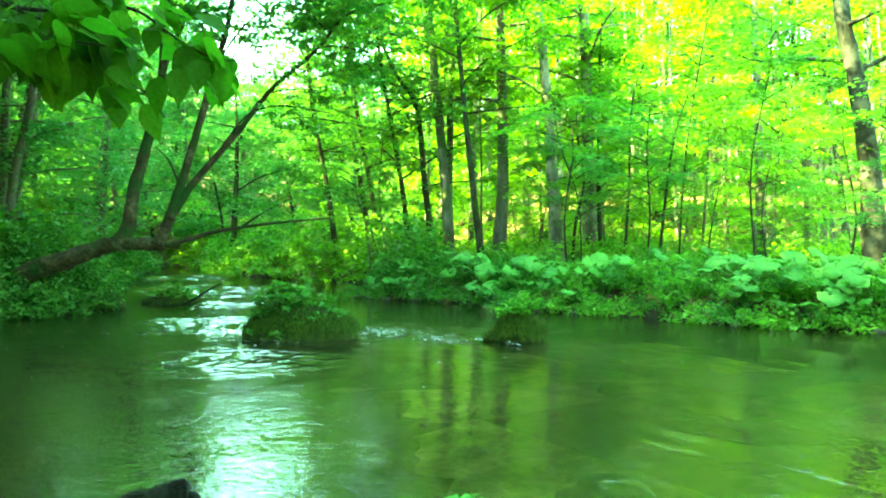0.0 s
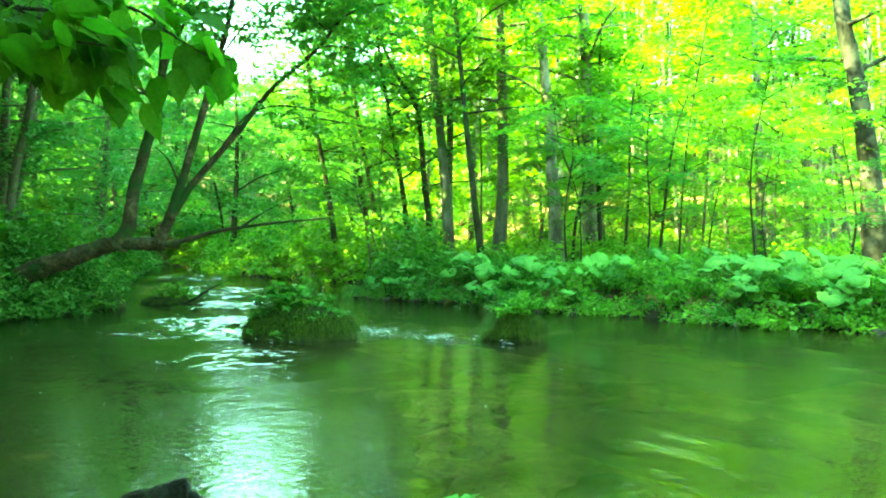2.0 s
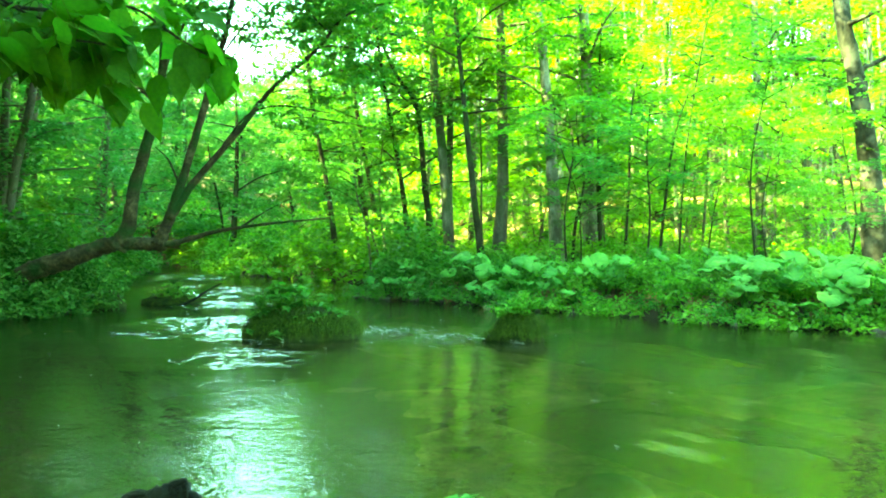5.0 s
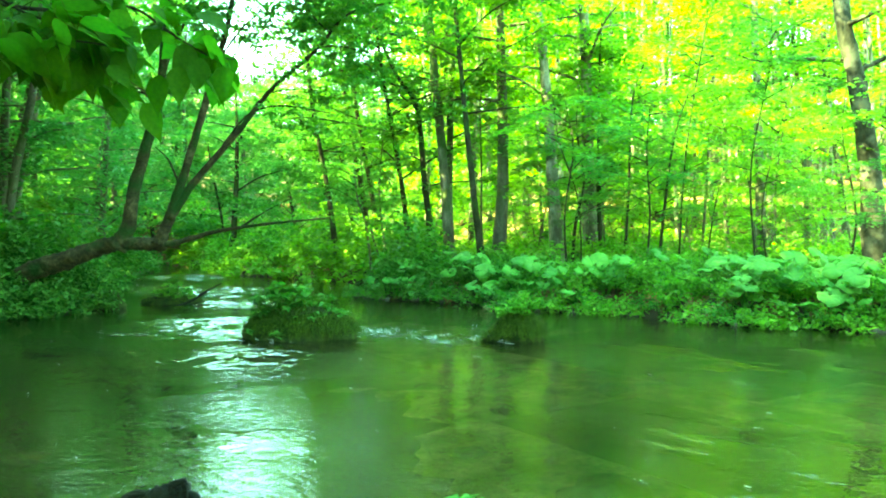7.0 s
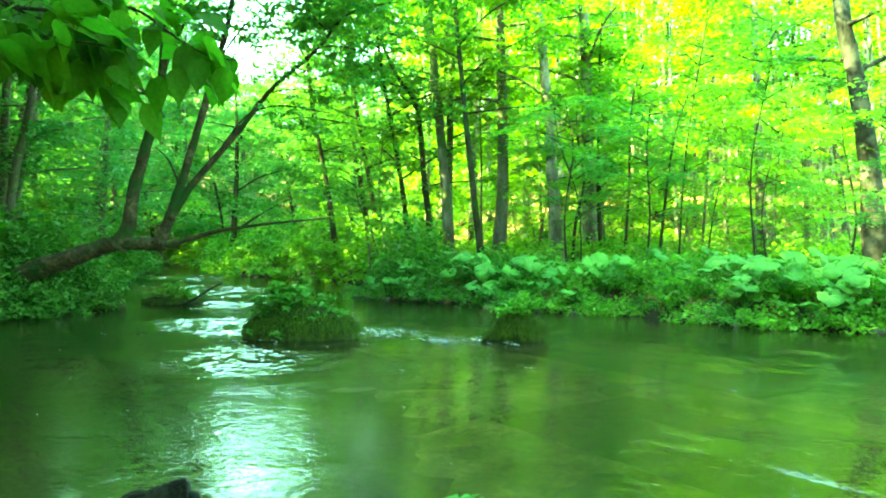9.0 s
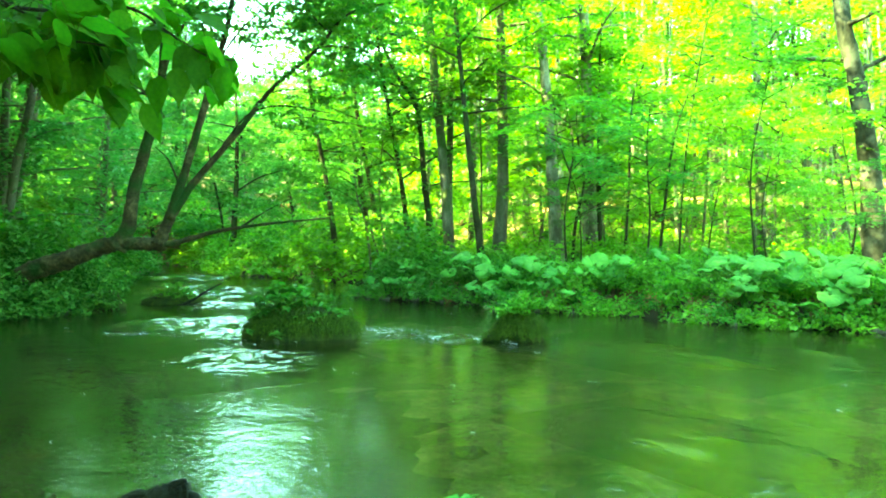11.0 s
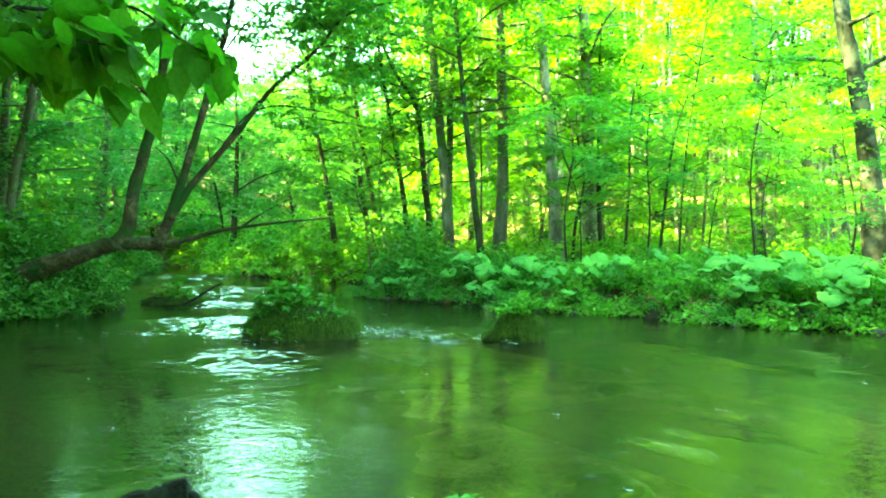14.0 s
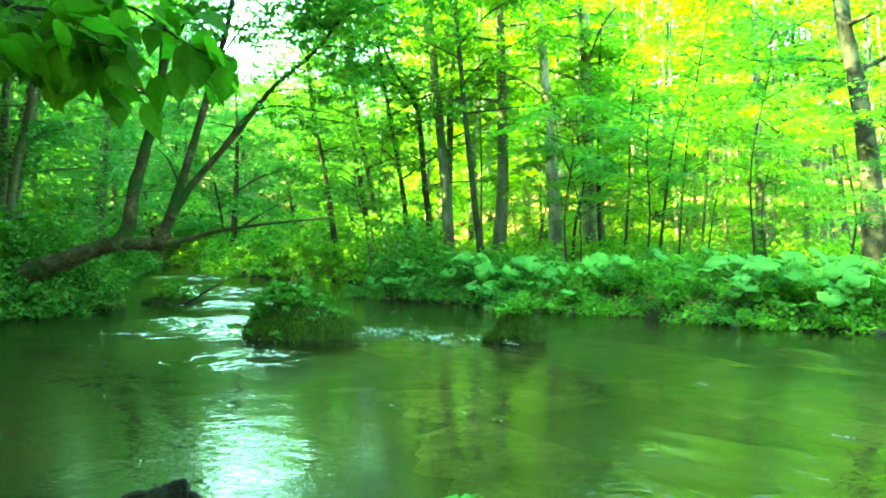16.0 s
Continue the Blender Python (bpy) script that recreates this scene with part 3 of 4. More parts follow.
while made < 46:
    x, y = pick.uniform(-1.5, 22), pick.uniform(26, 46)
    if abs(x) > 0.6 * y or shore(x, y) < 4:
        continue
    lean = pick.uniform(-0.5, 0.5)
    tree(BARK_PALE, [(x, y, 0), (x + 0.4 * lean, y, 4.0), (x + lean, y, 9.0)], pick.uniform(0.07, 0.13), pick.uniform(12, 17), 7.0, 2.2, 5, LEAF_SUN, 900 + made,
         "slender pale trunk deep in the wood, its bark toned as sunlit", per_limb=5, per_spray=14, size=0.24, group="slender trees deep in the wood")
    made += 1

# ---- the tree that leans out over the stream ----
LEANING = [
    ("trunk", [(-9.0, 14.7, 0.25), (-8.5, 14.6, 0.62), (-8.04, 14.5, 0.87), (-7.49, 14.5, 1.04), (-6.93, 14.5, 1.24), (-6.43, 14.5, 1.38), (-5.93, 14.5, 1.38), (-5.45, 14.5, 1.36)], 0.25, 0.12),
    ("stem", [(-6.43, 14.5, 1.33), (-6.2, 14.5, 1.68), (-6.08, 14.5, 2.4), (-5.8, 14.5, 3.4), (-5.57, 14.5, 4.18), (-5.42, 14.4, 5.51), (-5.27, 14.2, 7.4)], 0.165, 0.06),
    ("stem", [(-5.6, 14.5, 1.36), (-5.4, 14.5, 1.82), (-5.13, 14.5, 2.62), (-4.8, 14.5, 3.68), (-4.53, 14.6, 4.73), (-4.27, 14.8, 5.96), (-4.16, 15.0, 7.4)], 0.115, 0.045),
    ("stem", [(-5.38, 14.5, 1.87), (-4.88, 14.5, 2.6), (-4.04, 14.5, 3.56), (-3.38, 14.5, 4.40), (-2.49, 14.5, 5.18), (-2.04, 14.5, 5.73), (-1.6, 14.5, 6.0), (-0.9, 14.5, 6.12)], 0.078, 0.014),
    ("limb", [(-5.71, 14.5, 1.33), (-5.16, 14.45, 1.42), (-4.43, 14.4, 1.62), (-3.38, 14.3, 1.77), (-2.16, 14.2, 1.88)], 0.072, 0.016),
    ("limb", [(-3.96, 14.38, 1.69), (-3.49, 14.4, 2.0), (-2.93, 14.4, 2.29)], 0.028, 0.009),
    ("limb", [(-4.32, 14.5, 3.31), (-3.82, 14.45, 3.9), (-3.16, 14.4, 4.07), (-2.16, 14.4, 3.92)], 0.028, 0.009),
    ("limb", [(-5.18, 14.5, 2.51), (-5.38, 14.5, 3.01), (-5.66, 14.5, 3.29)], 0.028, 0.009),
    ("limb", [(-4.66, 14.55, 4.18), (-4.16, 14.5, 4.96), (-3.77, 14.5, 5.73)], 0.033, 0.009),
    ("limb", [(-2.5, 14.5, 5.25), (-2.0, 14.3, 5.2), (-1.3, 14.1, 5.0)], 0.026, 0.008),
    ("limb", [(-5.62, 14.5, 4.05), (-5.38, 14.5, 5.07), (-4.93, 14.45, 5.96), (-4.6, 14.4, 6.8)], 0.05, 0.016),
    ("limb", [(-4.42, 14.7, 5.1), (-4.0, 14.6, 5.6), (-3.49, 14.5, 6.07), (-3.1, 14.5, 6.7)], 0.026, 0.008),
    ("limb", [(-4.66, 14.6, 4.5), (-4.75, 14.5, 5.2), (-4.62, 14.4, 6.1)], 0.024, 0.008),
    ("limb", [(-3.42, 14.5, 4.36), (-2.8, 14.5, 4.42), (-2.3, 14.4, 4.35)], 0.020, 0.006),
    ("limb", [(-2.2, 14.5, 5.5), (-2.6, 14.4, 5.9), (-2.8, 14.3, 6.4)], 0.018, 0.006),
    ("limb", [(-5.6, 14.45, 4.1), (-6.4, 14.2, 4.9), (-7.4, 13.9, 5.2)], 0.04, 0.010),
]


def leaning_tree():
    rng = np.random.default_rng(11)
    base = np.array([-9.0, 14.7, 0.25])
    ob = thing("leaning_tree", base, "mossy multi-stemmed tree leaning out low over the stream", "tree")
    for name, line, r0, r1 in LEANING:
        run = smooth_line(np.array(line) - base, 8)
        part(name, mesh_of(name, *tube(run, r0, r1, rng, 12, 0.07, 0.35 if name == "stem" else 0.0), BARK_MOSSY, True), ob)
    heads = []
    # Dense high clusters are out of view, added to narrow the mirrored sky.
    for centre, spread, n in [((-5.9, 14.3, 6.6), (1.2, 1.0, 0.7), 22), ((-4.4, 14.8, 6.5), (0.8, 0.8, 0.5), 7), ((-1.4, 14.4, 6.3), (1.0, 0.8, 0.45), 26), ((-2.1, 14.6, 7.4), (0.5, 0.8, 0.5), 20), ((-1.7, 14.3, 4.4), (0.8, 0.6, 0.5), 18),
                              ((-2.6, 14.4, 4.4), (0.5, 0.5, 0.3), 8), ((-7.2, 14.0, 5.3), (1.0, 0.8, 0.6), 24), ((-3.0, 14.3, 2.1), (0.6, 0.4, 0.15), 7), ((-0.6, 14.5, 6.0), (0.8, 0.8, 0.6), 18),
                              ((-3.2, 14.6, 5.7), (0.3, 0.4, 0.2), 6), ((-4.5, 14.6, 5.8), (0.4, 0.5, 0.35), 11), ((-2.7, 14.5, 6.05), (0.5, 0.4, 0.2), 11), ((-2.1, 14.5, 5.9), (0.4, 0.4, 0.25), 7), ((-1.6, 14.4, 5.1), (0.4, 0.4, 0.25), 8), ((-3.9, 14.7, 5.6), (0.25, 0.4, 0.2), 4), ((-8.2, 13.2, 6.2), (1.6, 1.6, 0.9), 60), ((-6.4, 14.5, 8.4), (1.0, 1.3, 0.9), 70), ((-7.0, 14.5, 10.2), (1.5, 1.5, 1.0), 90), ((-5.0, 15.0, 9.2), (0.6, 1.2, 1.1), 60), ((-5.4, 15.0, 7.6), (0.6, 1.0, 0.65), 170), ((-4.9, 15.3, 9.6), (0.5, 1.0, 1.0), 90), ((-1.5, 15.0, 8.4), (0.8, 1.2, 0.8), 44), ((-2.4, 15.0, 8.5), (0.3, 1.0, 1.6), 80), ((-5.1, 15.0, 8.7), (0.25, 1.0, 1.6), 60), ((-3.3, 14.8, 6.1), (0.65, 0.5, 0.25), 12)]:
        heads.append(np.array(centre) - base + rng.normal(0, 1, (n, 3)) * np.array(spread))
    part("crown", mesh_of("crown", *fingered(np.concatenate(heads), 0.5, 8, 0.165, rng), LEAF_MID), ob, "open crown of fingered green leaves, with unseen upper masses added to block sky")


leaning_tree()

# ---- woods behind, too many to count ----
def woods(name, label, places, size, leaf, seed, spray, tiers, per_spray, reach, low):
    rng = np.random.default_rng(seed)
    heads, stems = [], []
    for x, y, h in places:
        z = float(land(x, y))
        n = int(tiers * h / 10)
        zz = z + low + (h - low) * rng.uniform(0, 1, n) ** 0.9
        a, r = rng.uniform(0, 6.28, n), reach * np.sqrt(rng.uniform(0.02, 1, n)) * (1.1 - 0.5 * (zz - z) / h)
        heads.append(np.stack([x + r * np.cos(a), y + r * np.sin(a), zz], 1))
        stems.append(tube(smooth_line([(x, y, z - 0.2), (x + rng.normal(0, 0.25), y, z + h * 0.5), (x + rng.normal(0, 0.5), y, z + h * 0.95)], 4), 0.10 + 0.008 * h, 0.03, rng, 7, 0.05))
    ob = thing(name, (0, 0, 0), label, "woods", kind="stuff")
    part("foliage", mesh_of("foliage", *sprays(np.concatenate(heads), spray, per_spray, size, rng, flat=0.16), leaf), ob)
    # Paler trunks go with the sunlit leaf tone, sunlight put into the bark.
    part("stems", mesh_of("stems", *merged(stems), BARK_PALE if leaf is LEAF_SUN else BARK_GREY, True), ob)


pick = random.Random(9)
def scatter(n, inside):
    out = []
    while len(out) < n:
        p = inside()
        if p:
            out.append(p)
    return out


def right_place():
    x, y = pick.uniform(-6, 54), pick.uniform(47, 76)
    return (x, y, pick.uniform(17, 25)) if shore(x, y) > 3 and -0.10 * y < x < 0.72 * y else None


def left_place():
    y = pick.uniform(22, 66)
    x = pick.uniform(-0.8 * y, -0.33 * y)
    return (x, y, pick.uniform(11, 17)) if shore(x, y) > 4 else None


def gap_place():
    y = pick.uniform(62, 90)
    x = pick.uniform(-0.36 * y, -0.06 * y)
    return (x, y, pick.uniform(9, 14))


# Brighter leaf colour where sun should fall, cooler one for the shaded slope.
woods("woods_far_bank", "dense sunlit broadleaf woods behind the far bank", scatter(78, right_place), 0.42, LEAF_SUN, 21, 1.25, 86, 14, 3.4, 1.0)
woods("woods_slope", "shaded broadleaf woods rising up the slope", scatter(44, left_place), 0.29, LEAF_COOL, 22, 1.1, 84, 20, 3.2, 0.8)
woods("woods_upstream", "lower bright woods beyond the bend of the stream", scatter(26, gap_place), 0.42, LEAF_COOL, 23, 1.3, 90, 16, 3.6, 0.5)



def near_place():
    x, y = pick.uniform(-36, 36), pick.uniform(-30, 16)
    if shore(x, y) < 1.5 or math.hypot(x, y) < 7 or abs(x) < 0.70 * y + 4.0:
        return None
    return (x, y, pick.uniform(17, 23))


def tall_place():
    y = pick.uniform(1, 17)
    x = pick.uniform(-27, -0.72 * y - 3.5)
    return (x, y, pick.uniform(17, 22)) if shore(x, y) > 1.0 else None


# Added outside the view, tall enough to shade the water and far bank.
woods("woods_sun_block", "unseen tall woods added beside the stream to keep the sun off it", scatter(12, tall_place) + [(-12.5, 3.0, 25), (-13.2, 5.6, 26), (-12.4, 8.2, 24), (-12.8, 11.2, 24)],
      0.42, LEAF_COOL, 25, 1.5, 62, 18, 3.6, 3.0)
# Never in view: added behind and beside to dim the foreground.
woods("woods_behind_unseen", "unseen broadleaf woods added behind the near bank to cut sun and sky light", scatter(62, near_place), 0.8, LEAF_MID, 24, 1.7, 34, 10, 3.8, 3.5)

woods("woods_at_the_bend", "tall shaded woods where the stream bends out of sight",
      [(-24.0, 63.0, 22), (-21.5, 62.0, 20), (-26.5, 66.0, 23), (-29.0, 64.0, 22), (-23.0, 69.0, 23), (-17.5, 64.0, 12), (-18.9, 42.5, 15), (-21.5, 46.5, 17)],
      0.32, LEAF_COOL, 26, 1.3, 110, 26, 3.2, 0.6)

# ---- bank plants ----
def butterbur_leaf(seed):
    """A big kidney-shaped leaf, notched to the stalk, pleated along its veins, its rim ruffled and drooping."""
    rng = np.random.default_rng(seed)
    n, v, f = 33, [], []
    p1, p2, lop = rng.uniform(0, 6), rng.uniform(0, 6), rng.uniform(0.05, 0.16)
    for ring, rr in enumerate((0.0, 0.35, 0.7, 0.9, 1.0)):
        for k in range(n):
            a = 0.22 + (2 * math.pi - 0.44) * k / (n - 1)
            notch = 1 - 0.38 * math.exp(-(min(a, 2 * math.pi - a) / 0.45) ** 2) * (ring > 1)
            edge = rr * notch * (1 + 0.05 * math.sin(6 * a + p1) * (ring > 2))
            dish = (0.0, 0.07, 0.09, 0.03, -0.06)[ring]
            pleat = (0.028 if k % 4 < 2 else -0.018) * min(rr, 0.8)
            z = dish + pleat + rr ** 2 * (0.10 * math.sin(2 * a + p2) + 0.06 * math.sin(5 * a + p1)) - lop * (edge * math.cos(a)) ** 2
            v.append((edge * math.cos(a), edge * 1.12 * math.sin(a), z))
    for ring in range(4):
        for k in range(n - 1):
            a, b = ring * n + k, (ring + 1) * n + k
            f += [(a, b, b + 1), (a, b + 1, a + 1)]
    return mesh_of("leaf", v, f, LEAF_BUR, True)


BUR_LEAVES = [butterbur_leaf(k) for k in range(5)]


def butterbur(x, y, seed, count, big, group="butterbur along the bank"):
    rng = np.random.default_rng(seed)
    z = max(float(land(x, y)), 0.05)
    ob = thing("butterbur", (x, y, z), "butterbur plant with broad round pale-green leaves at the water's edge", "plant", group)
    for k in range(count):
        a, out, h = rng.uniform(0, 6.28), rng.uniform(0.12, 0.6), rng.uniform(0.22, 0.8) * big ** 0.4
        x1, y1 = out * math.cos(a), out * math.sin(a)
        leaf = part("leaf", BUR_LEAVES[rng.integers(5)], ob)
        s = big * rng.uniform(0.12, 0.25)
        leaf.matrix_basis = pose(x1, y1, h, rng.normal(22, 16), rng.normal(0, 18), 0) @ pose(0, 0, 0, 0, 0, rng.uniform(0, 360)) @ Matrix.Diagonal((s, s, s, 1))
        line = smooth_line([(x1 * 0.15, y1 * 0.15, -0.05), (x1 * 0.6, y1 * 0.6, h * 0.6), (x1, y1, h - 0.01)], 3)
        part("stalk", mesh_of("stalk", *tube(line, 0.012, 0.008, rng, 5, 0.02), LEAF_BUR, True), ob)


FAR_SHRUBS = {}


def herb(x, y, seed, height, radius, leaf, size, label, count=1100, group="undergrowth on the banks", sink=0.0):
    """A leafy clump: stems fanning out, leaves in overlapping tiers."""
    rng = np.random.default_rng(seed)
    z = max(float(land(x, y)), 0.0) - sink
    far = y > 23 or x < -11.5
    ob = None if far else thing("undergrowth_shrub", (x, y, z), label, "shrub", group)
    n = max(10, count // 28)
    a, u = rng.uniform(0, 6.28, n), rng.uniform(0, 1, n)
    r = radius * np.sqrt(rng.uniform(0, 1, n))
    hz = height * (0.12 + 0.88 * u) * np.sqrt(np.clip(1.12 - (r / radius) ** 2, 0, 1))
    heads = np.stack([r * np.cos(a), r * np.sin(a), hz], 1)
    if far:
        heads = heads[:max(8, n // 3)] + np.array([x, y, z])
        FAR_SHRUBS.setdefault((leaf, "far" if x > -11.5 else "slope"), []).append(sprays(heads, 0.34, 16, size * 1.8, rng, flat=0.22, tilt=0.55))
        return
    part("foliage", mesh_of("foliage", *sprays(heads, 0.24, 28, size, rng, flat=0.22, tilt=0.55), leaf), ob)
    for h in heads[:3]:
        part("stem", mesh_of("stem", *tube(smooth_line([(0.2 * h[0], 0.2 * h[1], -0.08), (h[0] * 0.7, h[1] * 0.7, h[2] * 0.6), h], 2), 0.012, 0.004, rng, 4, 0), BARK_DARK), ob)


def along(points, step):
    p = np.array(points, float)
    seg = np.hypot(*np.diff(p, axis=0).T)
    s = np.concatenate([[0], np.cumsum(seg)])
    q = np.arange(0, s[-1], step)
    return np.stack([np.interp(q, s, p[:, 0]), np.interp(q, s, p[:, 1])], 1)


pick = random.Random(31)
EDGE = [(12, 9.8), (9, 10.8), (7.0, 11.6), (6.1, 11.9), (5.0, 12.6), (3.9, 13.8), (2.5, 14.85), (1.4, 15.7), (0.2, 17.4), (-1.2, 18.3), (-2.1, 19.4)]
for k, (x, y) in enumerate(along(EDGE, 0.62)):
    back = pick.uniform(0.05, 0.35)
    right = x > 4.8
    if right or pick.random() < 0.2:
        butterbur(x + 0.5 * back, y + 0.75 * back, 400 + k, 10, 0.8 if x > 4.6 else 0.7)
    if right:
        for row in range(2):
            d = 0.7 + 0.8 * row + pick.uniform(-0.2, 0.2)
            butterbur(x + 0.55 * d, y + 0.8 * d, 480 + 3 * k + row, 10, 0.85)
    elif pick.random() < 0.2:
        butterbur(x + 0.5, y + 0.9, 560 + k, 6, 0.95)
for k, (x, y) in enumerate([(0.55, 17.5), (1.15, 16.6), (1.75, 16.0), (3.3, 14.9)]):
    butterbur(x, y, 1900 + k, 11, 0.9)
for k, (x, y) in enumerate(along(EDGE[1:], 0.5)):
    for row, (d, h) in enumerate(((0.0, 0.42), (0.6, 0.62), (1.4, 0.8))):
        herb(x + 0.5 * d + pick.uniform(-0.15, 0.15), y + 0.8 * d + pick.uniform(-0.1, 0.1), 600 + 4 * k + row, h * pick.uniform(0.8, 1.2), pick.uniform(0.4, 0.75),
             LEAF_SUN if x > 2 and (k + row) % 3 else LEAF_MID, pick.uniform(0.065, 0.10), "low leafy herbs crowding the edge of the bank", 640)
for k in range(46):
    x, y = pick.uniform(-2, 17), pick.uniform(15, 34)
    if shore(x, y) > 2.0 and abs(x) < 0.66 * y:
        herb(x, y, 800 + k, pick.uniform(0.4, 1.1), pick.uniform(0.6, 1.1), LEAF_SUN if pick.random() < 0.6 else LEAF_MID, 0.11, "leafy undergrowth shrub on the forest floor", 900)
# bright bushes beyond the inlet
for k, (x, y) in enumerate(along([(-2.4, 26.2), (-4.2, 27.6), (-8.7, 32.3), (-11, 37.3), (-16, 46.3), (-22, 55.5)], 1.1)):
    herb(x - 0.3, y - 0.3, 1700 + k, pick.uniform(0.5, 0.9), pick.uniform(0.7, 1.0), LEAF_SUN, 0.13, "bright low bush trailing over the upstream water's edge", 900)
    herb(x + 0.3, y + 0.4, 1820 + k, pick.uniform(0.9, 1.5), pick.uniform(0.9, 1.3), LEAF_SUN, 0.12, "bright bush at the upstream water's edge", 1500)
    herb(x + 1.6, y + 1.8, 1760 + k, pick.uniform(1.6, 2.6), pick.uniform(1.1, 1.6), LEAF_SUN, 0.13, "tall bright bush behind the upstream bank", 1900)
# shaded left bank, its shade also put into the darker leaf colour
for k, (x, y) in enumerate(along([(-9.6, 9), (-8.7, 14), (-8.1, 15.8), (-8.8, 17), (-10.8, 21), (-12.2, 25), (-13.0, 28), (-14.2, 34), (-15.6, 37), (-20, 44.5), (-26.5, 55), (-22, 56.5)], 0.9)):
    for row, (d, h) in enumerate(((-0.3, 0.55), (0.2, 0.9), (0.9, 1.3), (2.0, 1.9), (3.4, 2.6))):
        herb(x - d + pick.uniform(-0.2, 0.2), y + pick.uniform(-0.2, 0.2), 2000 + 6 * k + row, h * pick.uniform(0.8, 1.25), pick.uniform(0.8, 1.2), LEAF_SHADED,
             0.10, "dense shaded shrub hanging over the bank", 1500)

for (leaf, where), clumps in FAR_SHRUBS.items():
    ob = thing("distant_undergrowth", (0, 0, 0), "bushy undergrowth crowding the distant banks" if where == "far" else "bushy undergrowth covering the shaded slope", "undergrowth", kind="stuff")
    part("foliage", mesh_of("foliage", *merged(clumps), leaf), ob)
rng = np.random.default_rng(1201)
heads = []
while len(heads) < 2800:
    y = rng.uniform(14, 62)
    x = rng.uniform(-0.75 * y, -0.02 * y)
    if shore(x, y) > 0.25:
        heads.append((x, y, float(land(x, y)) + rng.uniform(0.2, 1.5)))
ob = thing("slope_undergrowth", (0, 0, 0), "knee-high leafy undergrowth covering the slope", "undergrowth", kind="stuff")
# Darker leaf copy here; the floor plants below take the sunlit one.
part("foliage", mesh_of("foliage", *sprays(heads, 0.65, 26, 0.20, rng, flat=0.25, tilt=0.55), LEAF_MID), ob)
heads = []
while len(heads) < 1150:
    y = rng.uniform(18, 44)
    x = rng.uniform(-0.1 * y, 0.66 * y)
    if shore(x, y) > 2.2:
        heads.append((x, y, float(land(x, y)) + rng.uniform(0.1, 0.9)))
ob = thing("floor_undergrowth", (0, 0, 0), "patchy sunlit undergrowth over the forest floor", "undergrowth", kind="stuff")
# Sunlight on the floor plants is put into this brighter leaf colour.
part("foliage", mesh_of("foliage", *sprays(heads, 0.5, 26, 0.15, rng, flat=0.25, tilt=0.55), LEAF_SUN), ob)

def brushwood(x, y, seed, n, label):
    """A tangle of thin dead stems."""
    rng = np.random.default_rng(seed)
    ob = thing("dead_brush", (x, y, float(land(x, y))), label, "brushwood", "dead brush in the wood")
    for k in range(n):
        a, out, h = rng.uniform(0, 6.28), rng.uniform(0.4, 1.5), rng.uniform(0.7, 2.2)
        x0, y0 = rng.normal(0, 0.3, 2)
        line = [(x0, y0, -0.05), (x0 + 0.3 * out * math.cos(a), y0 + 0.3 * out * math.sin(a), 0.6 * h), (x0 + out * math.cos(a), y0 + out * math.sin(a), h)]
        part("stem", mesh_of("stem", *tube(smooth_line(line, 3), 0.014, 0.005, rng, 4, 0), BARK_PALE), ob)


for k, (x, y) in enumerate([(9.6, 21.5), (11.2, 22.5), (8.2, 25.0), (6.8, 26.0), (12.8, 25.0)]):
    brushwood(x, y, 1300 + k, 26, "tangle of dry grey stems among the sunlit undergrowth")

for k, (x, y, h) in enumerate([(-8.45, 14.0, 0.8), (-8.0, 14.1, 0.75), (-7.7, 14.6, 0.7), (-7.4, 15.2, 0.6), (-8.9, 14.0, 1.0), (-9.3, 13.6, 1.2)]):
    herb(x, y, 1500 + k, h, 0.6, LEAF_SHADED, 0.10, "dense shaded shrub hanging over the bank", 1100)
for k in range(9):
    ob = thing("upstream_bush", (-27 + 0.9 * k, 55.3, 0.1), "leafy bush closing the far end of the stream", "bush", "bushes upstream")
    rng = np.random.default_rng(1600 + k)
    heads = rng.normal(0, 1, (60, 3)) * np.array([0.9, 0.5, 0.7]) + np.array([0, 0, 1.0])
    part("foliage", mesh_of("foliage", *sprays(heads, 0.6, 26, 0.2, rng, flat=0.2), LEAF_MID), ob)
    part("stem", mesh_of("stem", *tube(np.linspace((0, 0, -0.3), (0.2, 0, 1.8), 5), 0.05, 0.02, rng, 6), BARK_DARK), ob)

# ---- islets, driftwood, stones ----
def lumpy(rx, ry, rz, seed, rough=0.18, rings=14, sides=26):
    """A rounded hummock standing in the water."""
    v, f = [], []
    off = Vector((seed * 3.7, seed * 1.3, 0))
    for i in range(rings + 1):
        th = math.pi * 0.62 * i / rings
        for j in range(sides):
            a = 2 * math.pi * j / sides
            d = Vector((math.sin(th) * math.cos(a), math.sin(th) * math.sin(a), math.cos(th)))
            k = 1 + rough * noise.noise(d * 1.7 + off) + 0.4 * rough * noise.noise(d * 5 + off)
            flat = min(1.0, 0.75 + 0.25 * abs(d.z)) if d.z > 0 else 1.0
            v.append((d.x * rx * k, d.y * ry * k, d.z * rz * k * flat))
    for i in range(rings):
        for j in range(sides):
            a, b = i * sides + j, i * sides + (j + 1) % sides
            f.append((a, a + sides, b + sides, b))
    return np.array(v), np.array(f)


